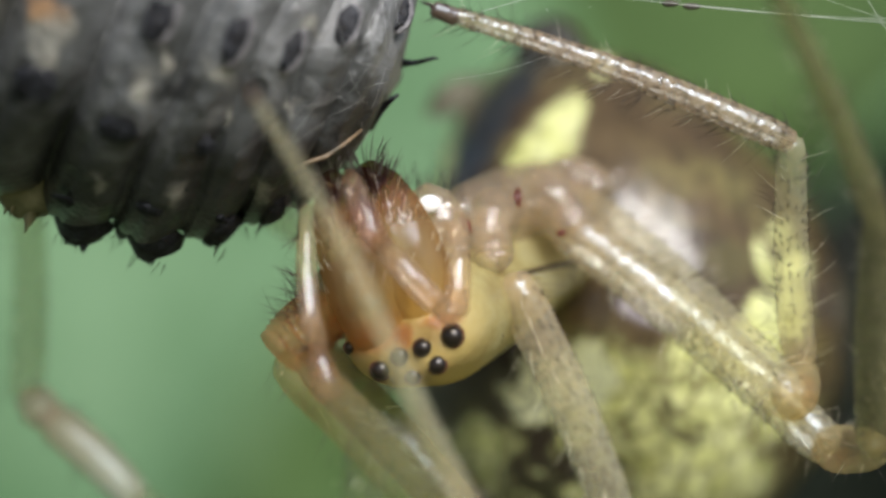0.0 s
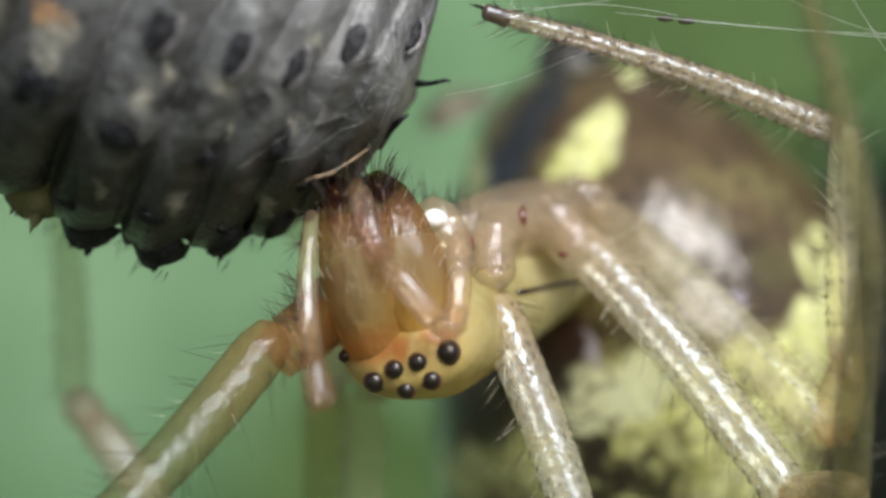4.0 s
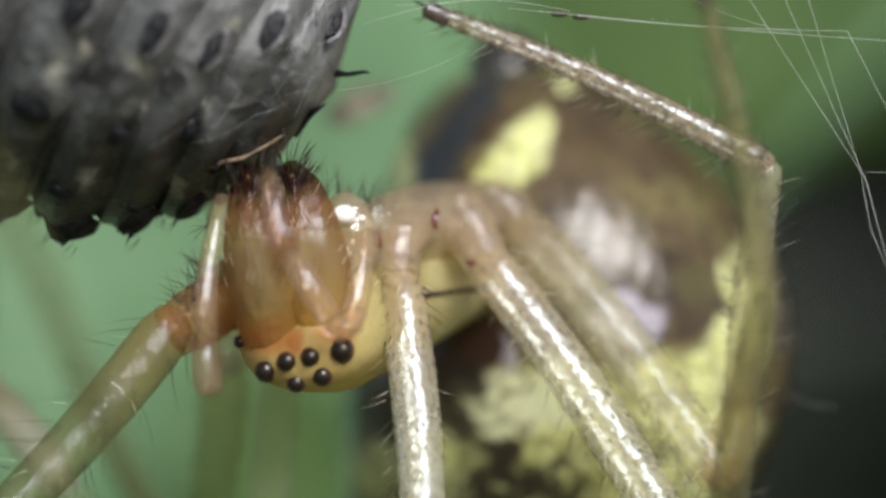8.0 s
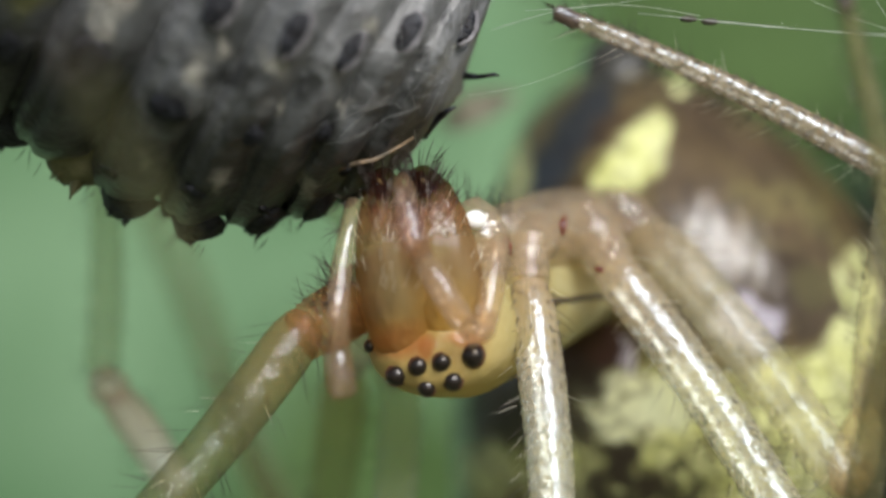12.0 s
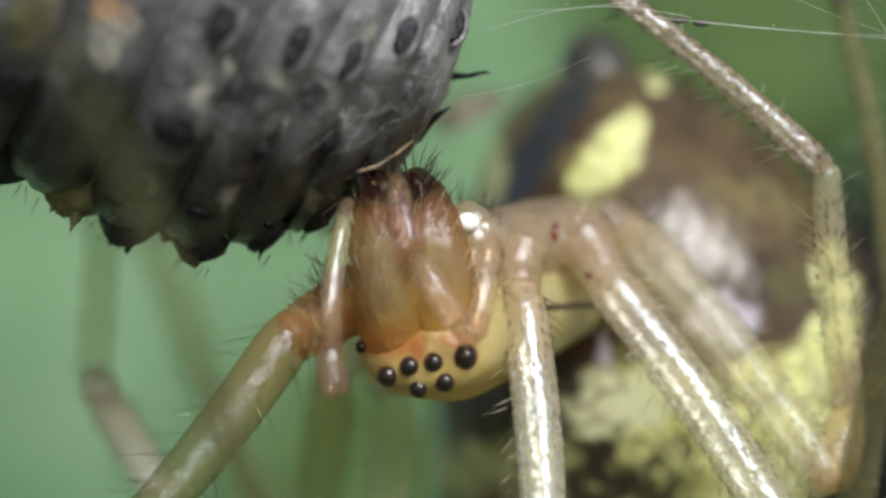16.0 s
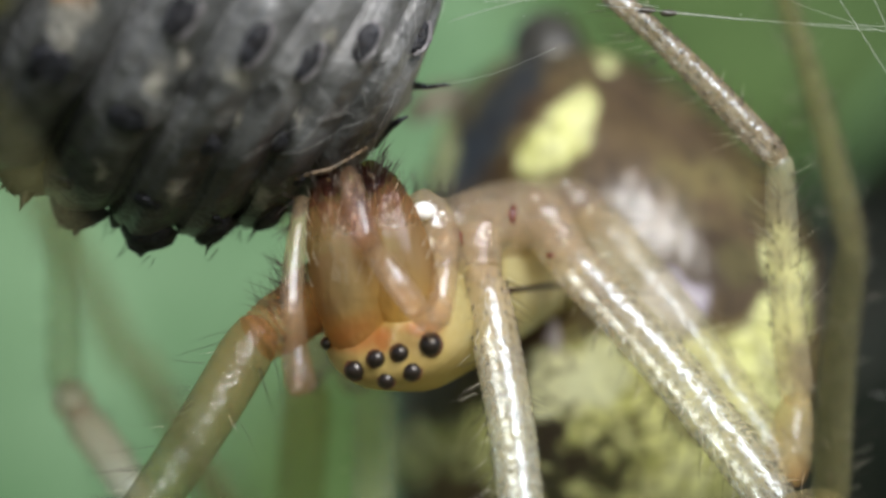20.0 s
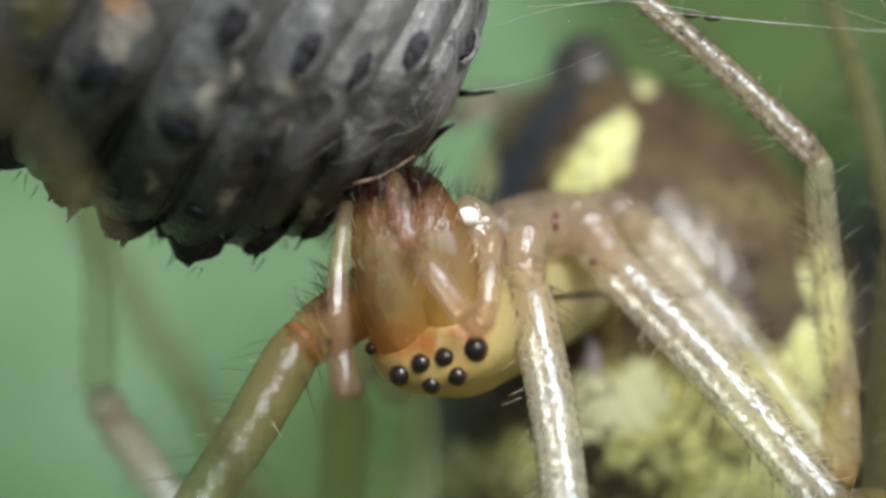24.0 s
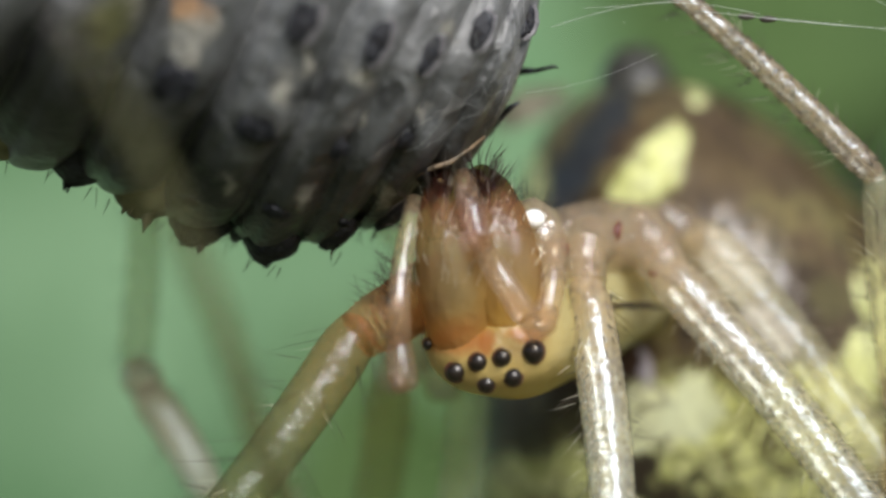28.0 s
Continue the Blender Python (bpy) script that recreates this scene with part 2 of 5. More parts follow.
def bristle(p, d, length, r, droop=0.15):
    """One tapering three-sided hair, with a slight curve."""
    p, d = Vector(p), Vector(d).normalized()
    u = d.orthogonal().normalized()
    v = d.cross(u)
    verts, faces = [], []
    for i, (s, k) in enumerate(((0, 1.0), (0.5, 0.7))):
        c = p + d * length * s + u * droop * length * s * s
        for a in range(3):
            w = 2 * math.pi * a / 3
            verts.append(tuple(c + (u * math.cos(w) + v * math.sin(w)) * r * k))
    verts.append(tuple(p + d * length + u * droop * length))
    for a in range(3):
        b = (a + 1) % 3
        faces += [(a, b, 3 + b, 3 + a), (3 + a, 3 + b, 6)]
    return verts, faces


def limb_bristles(rng, length, r0, r1, count, long, rows=11, r=0.002, lean=0.8, start=0.0):
    """Rows of short hairs along a segment, leaning towards its far end."""
    out = []
    for k in range(count):
        s = start + (1 - start) * rng.random()
        a = 2 * math.pi * (rng.randrange(rows) + rng.uniform(-0.12, 0.12)) / rows
        rad = (r0 + (r1 - r0) * s) * (1 + 0.06 * math.sin(math.pi * s)) * 0.97
        nrm = Vector((0, math.cos(a), math.sin(a)))
        out.append(bristle((s * length, nrm.y * rad, nrm.z * rad), nrm + Vector((lean * rng.uniform(0.5, 1.2), 0, 0)),
                           long * rng.uniform(0.45, 1.1), r, rng.uniform(-0.2, 0.2)))
    return joined(out)


def setae(rng, length, r0, r1, bow, rows=13, step=0.085):
    """Rows of short stiff hairs that lie along a segment."""
    out = []
    for row in range(rows):
        a = 2 * math.pi * row / rows
        for k in range(int(length / step)):
            s = min(0.98, max(0.03, (k + rng.uniform(0.2, 0.8)) * step / length))
            if rng.random() < 0.35:
                continue
            rad = (r0 + (r1 - r0) * s) * (1 + 0.05 * math.sin(math.pi * s)) * 0.985
            b = a + rng.uniform(-0.08, 0.08)
            nrm = Vector((0, math.cos(b), math.sin(b)))
            p = Vector((s * length, nrm.y * rad, nrm.z * rad + bow * length * math.sin(math.pi * s)))
            out.append(bristle(p, nrm * 0.45 + Vector((1, 0, 0)), rng.uniform(0.03, 0.06), 0.0036, 0.0))
            out.append(bristle(p, nrm, 0.014, rng.uniform(0.006, 0.009), 0.0))
    return joined(out)


def aim(a, b):
    """The pose of a segment built along +x that starts at a and points to b."""
    a, b = Vector(a), Vector(b)
    x = (b - a).normalized()
    y = Vector((0, 1, 0)) - x * x.y
    y = y.normalized() if y.length > 0.2 else x.orthogonal().normalized()
    z = x.cross(y)
    m = Matrix((x, y, z)).transposed().to_4x4()
    m.translation = a * MM
    return m


def ball(c, rx, ry, rz, n=20, m=12):
    verts, faces = [], []
    for i in range(m + 1):
        th = math.pi * (i + 0.02 * (i == 0) - 0.02 * (i == m)) / m
        for k in range(n):
            a = 2 * math.pi * k / n
            verts.append((c[0] + rx * math.sin(th) * math.cos(a), c[1] + ry * math.sin(th) * math.sin(a), c[2] + rz * math.cos(th)))
    for i in range(m):
        for k in range(n):
            faces.append((i * n + k, (i + 1) * n + k, (i + 1) * n + (k + 1) % n, i * n + (k + 1) % n))
    return verts, faces


# ---------------------------------------------------------------- surroundings
def leaf_material(name, low, high, vein, per_mm=1.0):
    m = mat(name, high, 0.6, spec=0.12)
    v = coords(m, per_mm)
    c = ramp(m, noise_tex(m, v, 0.3, 3), [(0.35, low), (0.65, high)])
    c = mix(m, calc(m, "MULTIPLY", ramp(m, noise_tex(m, v, 0.75, 2), [(0.45, (0, 0, 0)), (0.68, (1, 1, 1))]), 0.5), c, vein)
    c = mix(m, calc(m, "MULTIPLY", ramp(m, noise_tex(m, v, 0.55, 1, 0.5, 0.5), [(0.52, (0, 0, 0)), (0.7, (1, 1, 1))]), 0.55), c, low)
    vo = node(m, "ShaderNodeTexVoronoi", Scale=0.5)
    vo.feature = "DISTANCE_TO_EDGE"
    link(m, v, vo.inputs["Vector"])
    f = calc(m, "LESS_THAN", vo.outputs["Distance"], 0.05)
    base(m, mix(m, calc(m, "MULTIPLY", f, 0.5), c, vein))
    bump(m, noise_tex(m, v, 2.0, 3), 0.1, 0.4)
    return m


LEAF_PALE = leaf_material("leaf_pale", (0.06, 0.14, 0.055), (0.20, 0.335, 0.19), (0.21, 0.33, 0.20))
LEAF_GREEN = leaf_material("leaf_green", (0.03, 0.065, 0.018), (0.075, 0.13, 0.038), (0.13, 0.20, 0.08))
# deep shade is put into this near-black leaf colour; sunlight still reaches the leaves
LEAF_DARK = leaf_material("leaf_shade_painted", (0.012, 0.018, 0.012), (0.03, 0.04, 0.028), (0.05, 0.06, 0.04), 0.3)
SCRAP = mat("scrap_brown", (0.17, 0.13, 0.09), 0.7)
base(SCRAP, ramp(SCRAP, noise_tex(SCRAP, coords(SCRAP), 6.0, 4), [(0.3, (0.05, 0.05, 0.03)), (0.7, (0.14, 0.13, 0.085))]))
SOIL = mat("meadow_soil", (0.07, 0.07, 0.035), 0.95)
_v = coords(SOIL, 0.01)
base(SOIL, ramp(SOIL, noise_tex(SOIL, _v, 0.6, 8), [(0.3, (0.03, 0.045, 0.015)), (0.7, (0.09, 0.10, 0.045))]))


def leaf_shape(length, width, cup, teeth=0.04, nu=28, nv=10):
    """A leaf blade along +x, folded along its midrib, with a toothed edge."""
    verts, faces = [], []
    for side in (0, 1):
        for i in range(nu + 1):
            s = i / nu
            w = width * math.sin(math.pi * s ** 0.8) ** 0.75 * (1 + teeth * (i % 2))
            for k in range(-nv, nv + 1):
                q = k / nv
                verts.append((s * length, q * w, cup * (abs(q) * w) + 0.04 * length * math.sin(3 * s) - 0.25 * side
                              + 0.015 * width * math.sin(14 * s - 5 * abs(q))))
    row = 2 * nv + 1
    off = (nu + 1) * row
    for i in range(nu):
        for k in range(row - 1):
            a = i * row + k
            faces.append((a, a + row, a + row + 1, a + 1))
            faces.append((off + a, off + a + 1, off + a + row + 1, off + a + row))
    for i in range(nu):
        for k, flip in ((0, 0), (row - 1, 1)):
            a, b = i * row + k, (i + 1) * row + k
            faces.append((a, off + a, off + b, b) if flip else (a, b, off + b, off + a))
    return verts, faces


def leaf(label, material, at, rx, ry, rz, length, width, cup=0.15):
    thing = empty("leaf", at)
    thing.rotation_euler = [radians(a) for a in (rx, ry, rz)]
    part("blade", leaf_shape(length, width, cup), material, thing)
    part("midrib", tube([(s * length, 0, 0.04 * length * math.sin(3 * s) - 0.4, 0.5 * (1.1 - s)) for s in [i / 12 for i in range(13)]], 8),
         material, thing)
    part("stalk", tube([(-length * 0.5, 0, -2, 0.7), (-length * 0.25, 0, -0.8, 0.65), (0, 0, -0.2, 0.6)], 8), material, thing)
    return tagged(thing, label, "leaf", "leaves behind the web")


def surroundings():
    n = 24
    verts = [(x * 60000.0 / n - 30000, y * 60000.0 / n - 30000, -420 + 6 * noise.noise(Vector((x * 1.7, y * 1.3, 0)))) for y in range(n + 1) for x in range(n + 1)]
    faces = [(y * (n + 1) + x, y * (n + 1) + x + 1, (y + 1) * (n + 1) + x + 1, (y + 1) * (n + 1) + x) for y in range(n) for x in range(n)]
    part("ground", (verts, faces), SOIL, label="dark meadow ground far below the web", kind="structure")
    leaf("large pale green leaf, softly lit, behind the web", LEAF_PALE, (-10.8, 33, -22), 84, -86, 0, 46, 10.5)
    leaf("fresh green leaf hanging above and behind the spider", LEAF_GREEN, (18.7, 37, 17), 80, 150, 0, 40, 6.2)
    leaf("pale green leaf lying low behind the web", LEAF_PALE, (-34, 42, -9), 78, 8, 0, 34, 12.0)
    # added to darken the low background; its green is dark, nothing shades it
    leaf("dark green leaf added to darken the low background", LEAF_GREEN, (2.0, 29, -15.5), 82, -106, 0, 15.3, 4.0)
    # added blade stands in for a pale diagonal band behind the web
    blade = tube([(4.4, 12, 2.5, 0.07), (3.85, 12, 1.89, 0.075), (3.2, 12, 1.15, 0.07), (2.58, 12.2, 0.43, 0.05), (2.2, 12.4, 0.0, 0.02)], 10, 0.4)
    tagged(part("pale_blade", blade, LEAF_PALE), "pale grey-green blade standing in for a blurred diagonal band", "grass blade")
    # added leaf-shaped scrap stands in for a brown smear of unknown nature
    scrap = leaf_shape(0.55, 0.10, 0.5, 0.15, 10, 3)
    scrap = ([(x, y, z * 0.6 + 0.05 * math.sin(9 * x)) for x, y, z in [(x, y, z if z > -0.1 else z + 0.24) for x, y, z in scrap[0]]], scrap[1])
    tagged(part("brown_scrap", scrap, SCRAP, m=pose(-0.74 * MM, 3.0 * MM, 0.78 * MM, 70, -28, 10)), "brown scrap standing in for an unidentified smear beside the larva", "plant scrap")
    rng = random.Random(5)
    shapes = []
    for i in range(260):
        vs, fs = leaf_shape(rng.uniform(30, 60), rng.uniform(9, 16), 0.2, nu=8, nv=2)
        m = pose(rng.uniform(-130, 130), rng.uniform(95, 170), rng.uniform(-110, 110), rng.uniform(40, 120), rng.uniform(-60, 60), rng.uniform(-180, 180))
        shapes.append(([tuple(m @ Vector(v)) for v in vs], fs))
    tagged(part("foliage", joined(shapes), LEAF_DARK), "dense foliage with deep shade put into its dark colour", "foliage", kind="stuff")


# ---------------------------------------------------------------- the spider's body
HEAD = (-0.667, 0.060, -0.633)          # the middle of the eyes, about which the spider turns


def head_materials():
    car = mat("carapace", (0.62, 0.52, 0.22))
    v = coords(car)
    w = warp(car, v, 4.0, 0.12)
    c = ramp(car, noise_tex(car, v, 3.0, 5), [(0.3, (0.48, 0.38, 0.15)), (0.5, (0.62, 0.54, 0.24)), (0.7, (0.72, 0.66, 0.38))])
    c = mix(car, calc(car, "MULTIPLY", near(car, w, (-0.143, -0.061, 0.031), 0.36, 0.5, (0.8, 0.5, 1.0)), 0.75), c, (0.86, 0.62, 0.20))
    for p, s, st in (((-0.334, -0.062, 0.127), 0.14, (0.8, 0.5, 1.6)), ((0.049, -0.060, 0.158), 0.10, (0.8, 0.5, 2.0)), ((-0.17, -0.12, 0.10), 0.07, (1.4, 0.5, 1.0))):
        c = mix(car, calc(car, "MULTIPLY", near(car, w, p, s, 0.5, st), 0.75), c, (0.68, 0.22, 0.05))
    wax(car, c, relief(car, noise_tex(car, v, 12.0, 5), 0.03, 0.6), 0.3, (0.95, 0.9, 0.6), 0.25, 1.5, 0.3)
    che = mat("chelicera_amber", (0.5, 0.25, 0.1))
    v = coords(che)
    w = warp(che, v, 5.0, 0.15)
    c = ramp(che, noise_tex(che, coords(che, 1.0, (1.6, 1.6, 0.5)), 3.5, 5), [(0.3, (0.32, 0.19, 0.085)), (0.7, (0.46, 0.31, 0.15))])
    c = mix(che, calc(che, "MULTIPLY", near(che, w, (-0.233, -0.161, 0.446), 0.2, 0.8, (0.9, 0.5, 0.7)), 0.7), c, (0.46, 0.36, 0.18))
    c = mix(che, calc(che, "MULTIPLY", near(che, w, (-0.110, -0.060, 0.206), 0.26, 0.7), 0.85), c, (0.80, 0.56, 0.18))
    c = mix(che, calc(che, "MULTIPLY", near(che, w, (-0.333, -0.062, 0.191), 0.1, 0.7, (0.7, 0.5, 1.2)), 0.6), c, (0.80, 0.32, 0.10))
    c = mix(che, calc(che, "MULTIPLY", ramp(che, noise_tex(che, coords(che, 1.0, (2.2, 2.2, 0.45)), 4.0, 4), [(0.5, (0, 0, 0)), (0.68, (1, 1, 1))]), 0.12), c, (0.40, 0.20, 0.08))
    c = mix(che, calc(che, "MULTIPLY", near(che, w, (-0.288, 0.039, 0.973), 0.26, 0.7, (0.75, 0.6, 1.0)), 0.85), c, (0.27, 0.05, 0.03))
    c = mix(che, near(che, w, (-0.303, 0.039, 1.085), 0.22, 0.4, (0.6, 0.5, 1.0)), c, (0.03, 0.012, 0.01))
    n = relief(che, calc(che, "ADD", noise_tex(che, coords(che, 1.0, (1.5, 1.5, 0.3)), 7.0, 4), calc(che, "MULTIPLY", noise_tex(che, v, 22.0, 3), 0.14)), 0.05, 0.8)
    wax(che, c, n, 0.5, (0.84, 0.70, 0.45), 0.07, 1.4, 0.3, None, 0.03)
    return car, che


def spider_body(spider):
    rng = random.Random(11)
    car, che = head_materials()
    # carapace: from the face back to the waist, the back of it facing down
    rings = []
    for c, w, h in (((-0.139, -0.161, 0.039), 0.12, 0.12), ((-0.131, -0.111, 0.057), 0.26, 0.19), ((-0.112, -0.011, 0.109), 0.39, 0.27), ((-0.079, 0.140, 0.154), 0.45, 0.34), ((0.003, 0.390, 0.207), 0.47, 0.4), ((0.125, 0.741, 0.280), 0.5, 0.41), ((0.267, 1.041, 0.349), 0.55, 0.39), ((0.419, 1.392, 0.422), 0.6, 0.36), ((0.578, 1.743, 0.477), 0.58, 0.32), ((0.731, 2.044, 0.523), 0.46, 0.26), ((0.853, 2.244, 0.546), 0.22, 0.18)):
        rings.append((c, Vector((0.94, -0.2, 0.12)) * w, Vector((-0.13, 0.05, 0.98)) * h))
    shell = loft(rings, 40, 0.03)
    part("carapace", shell, car, spider, "pale yellow waxy carapace with orange stains")
    # dark line along the flank of the carapace
    tree = BVHTree.FromPolygons([Vector(v) for v in shell[0]], shell[1])
    line = []
    for p in [(0.533, 0.693, 0.362), (0.618, 0.793, 0.370), (0.717, 0.894, 0.382), (0.836, 1.044, 0.394), (0.951, 1.245, 0.405)]:
        hit = tree.ray_cast(Vector((p[0], -3, p[2])), Vector((0, 1, 0)))[0]
        line.append((p[0], (hit.y if hit else p[1]) - 0.006, p[2], 0.016))
    part("flank_line", tube(line, 8), FANG, spider, "thin black line on the flank")
    # chelicerae
    for pts in (((-0.227, 0.289, -0.010, 0.170), (-0.270, 0.099, 0.171, 0.210), (-0.332, -0.081, 0.414, 0.225), (-0.356, -0.091, 0.621, 0.215), (-0.380, -0.042, 0.813, 0.185), (-0.406, 0.038, 0.973, 0.130), (-0.422, 0.118, 1.087, 0.060)),
                ((-0.060, 0.340, -0.012, 0.170), (-0.047, 0.140, 0.186, 0.220), (-0.066, -0.040, 0.429, 0.235), (-0.100, -0.040, 0.652, 0.220), (-0.136, -0.000, 0.835, 0.190), (-0.164, 0.080, 0.983, 0.140), (-0.206, 0.159, 1.103, 0.060))):
        ch = part("chelicera", tube(pts, 28), che, spider, "amber brown jaw with a dark tip")
        tip = Vector(pts[-2][:3])
        part("fang", tube([(*(tip + Vector((0.0, 0.0, 0.0))), 0.06), (*(tip + Vector((-0.06, 0.05, 0.09))), 0.045), (*(tip + Vector((-0.14, 0.06, 0.12))), 0.012)], 10),
             FANG, ch, "black curved fang")
        hairs = []
        for k in range(120):
            a = rng.uniform(0, 2 * math.pi)
            p0 = Vector(pts[rng.choice((4, 5, 5, 6))][:3])
            hairs.append(bristle(p0 + Vector((math.cos(a) * 0.09, -0.05 + math.sin(a) * 0.06, rng.uniform(-0.05, 0.08))),
                                 (math.cos(a) * 0.6, -0.5, 0.9), rng.uniform(0.08, 0.2), 0.005))
        down = []
        for k in range(70):
            a, s = rng.uniform(-2.9, -0.3), rng.randrange(1, 5)
            p0, r0 = Vector(pts[s][:3]).lerp(Vector(pts[s + 1][:3]), rng.random()), pts[s + 1][3]
            nrm = Vector((math.cos(a), math.sin(a), 0))
            down.append(bristle(p0 + nrm * r0 * 0.97, nrm * 0.5 + Vector((0, 0, 1.0)), rng.uniform(0.06, 0.14), 0.002))
        part("down", joined(down), HAIR_PALE, ch, "sparse pale hairs", kind="stuff")
        part("bristles", joined(hairs), HAIR, ch, "black bristles round the fang", kind="stuff")
    # eyes
    for p, r in (((0.097, -0.080, 0.062), 0.062), ((-0.075, -0.160, 0.026), 0.05), ((-0.209, -0.161, 0.001), 0.05), ((-0.333, -0.082, -0.054), 0.054), ((-0.012, -0.060, -0.081), 0.05), ((-0.159, -0.061, -0.122), 0.046), ((-0.484, 0.268, 0.107), 0.032)):
        hit = tree.ray_cast(Vector((p[0], -3, p[2])), Vector((0, 1, 0)))[0]
        p = (p[0], (hit.y if hit else p[1]) - 0.2 * r, p[2])
        ey = part("eye", ball(p, r, r * 0.8, r, 20, 12), EYE, spider, "small glossy black eye")
        part("eye_rim", ball((p[0], p[1] + r * 0.45, p[2]), r * 1.22, r * 0.6, r * 1.22, 20, 8), EYE_RING, ey)
    # mouth parts and breast plate
    part("maxilla", tube(((0.201, 0.291, 0.538, 0.120), (0.164, 0.261, 0.700, 0.150), (0.113, 0.261, 0.846, 0.130), (0.073, 0.291, 0.927, 0.070)), 20), COXA, spider, "pale amber mouth part")
    # added white beads carry the glossy highlight on the whitish mouth part
    part("mouth_glint", ball((0.105, 0.081, 0.828), 0.066, 0.045, 0.055), WHITE, spider, "glossy white bead added as the mouth part's highlight")
    part("mouth_glint", ball((0.205, 0.161, 0.809), 0.022, 0.02, 0.016), WHITE, spider, "glossy white bead added as the mouth part's highlight")
    part("sternum", loft([(c, Vector((0.9, 0.3, 0.1)) * w, Vector((0.0, 0.1, 1.0)) * h) for c, w, h in
                          (((0.198, 0.441, 0.700), 0.12, 0.12), ((0.358, 0.642, 0.733), 0.3, 0.22), ((0.584, 1.043, 0.767), 0.42, 0.26), ((0.818, 1.444, 0.785), 0.42, 0.26), ((1.024, 1.845, 0.770), 0.3, 0.22), ((1.165, 2.146, 0.736), 0.12, 0.1))], 28, 0.03),
         COXA, spider, "translucent amber breast plate")
    part("waist", tube(((0.887, 2.045, 0.598, 0.200), (1.027, 2.245, 0.563, 0.160), (1.169, 2.446, 0.527, 0.200)), 16), COXA, spider)
    # small hairs on top of the breast plate and round the jaws
    hairs = []
    for k in range(130):
        s = rng.random()
        a, b = Vector((-0.024, 0.290, 0.992)), Vector((1.056, 1.545, 0.955))
        p = a.lerp(b, s) + Vector((0, rng.uniform(-0.2, 0.2), -0.05 - 0.12 * math.sin(3.1 * s)))
        hairs.append(bristle(p, (rng.uniform(-0.5, 0.5), -0.2, 1.0), rng.uniform(0.1, 0.26), 0.0035))
    part("bristles", joined(hairs), HAIR, spider, "fine dark hairs", kind="stuff")
    # feelers
    for pts in (((-0.575, -0.012, 0.925, 0.045), (-0.605, -0.103, 0.765, 0.058), (-0.645, -0.203, 0.543, 0.064), (-0.664, -0.263, 0.353, 0.066), (-0.655, -0.323, 0.133, 0.066)),):
        pl = part("pedipalp", tube(pts, 18), PALP, spider, "thin amber feeler hanging down")
        part("palp_tip", tube(((-0.662, -0.323, 0.149, 0.060), (-0.657, -0.343, 0.039, 0.080), (-0.640, -0.363, -0.093, 0.086), (-0.620, -0.363, -0.155, 0.080), (-0.615, -0.363, -0.178, 0.045)), 18), PALP_TIP, pl, "blunt orange-brown tip")
        part("bristles", joined([bristle(Vector(p[:3]) + Vector((-0.05, 0, 0)), (rng.uniform(-1, 0.2), -0.3, rng.uniform(-0.6, 0.8)), rng.uniform(0.1, 0.22), 0.0035) for p in pts for _ in range(9)]), HAIR, pl, kind="stuff")
    pl = part("pedipalp", tube(((0.255, 0.062, 0.715, 0.050), (0.226, -0.059, 0.635, 0.075), (0.199, -0.159, 0.445, 0.080), (0.168, -0.219, 0.271, 0.075), (0.143, -0.239, 0.177, 0.050)), 18), PALP, spider, "bent amber feeler beside the jaws")
    part("palp_joint", tube(((0.188, -0.229, 0.303, 0.050), (0.156, -0.279, 0.218, 0.075), (0.100, -0.339, 0.187, 0.078), (0.049, -0.370, 0.231, 0.055)), 16), PALP, pl, "pale cream bend of the feeler")
    part("palp_tibia", tube(((0.088, -0.370, 0.194, 0.062), (0.009, -0.385, 0.295, 0.078), (-0.100, -0.385, 0.468, 0.080), (-0.205, -0.350, 0.628, 0.066)), 18), PALP, pl)
    part("palp_tarsus", tube(((-0.188, -0.361, 0.599, 0.060), (-0.235, -0.351, 0.700, 0.078), (-0.275, -0.291, 0.859, 0.080), (-0.300, -0.211, 1.003, 0.068), (-0.310, -0.141, 1.067, 0.035)), 18), PALP_TIP, pl, "translucent tip of the feeler against the jaw")
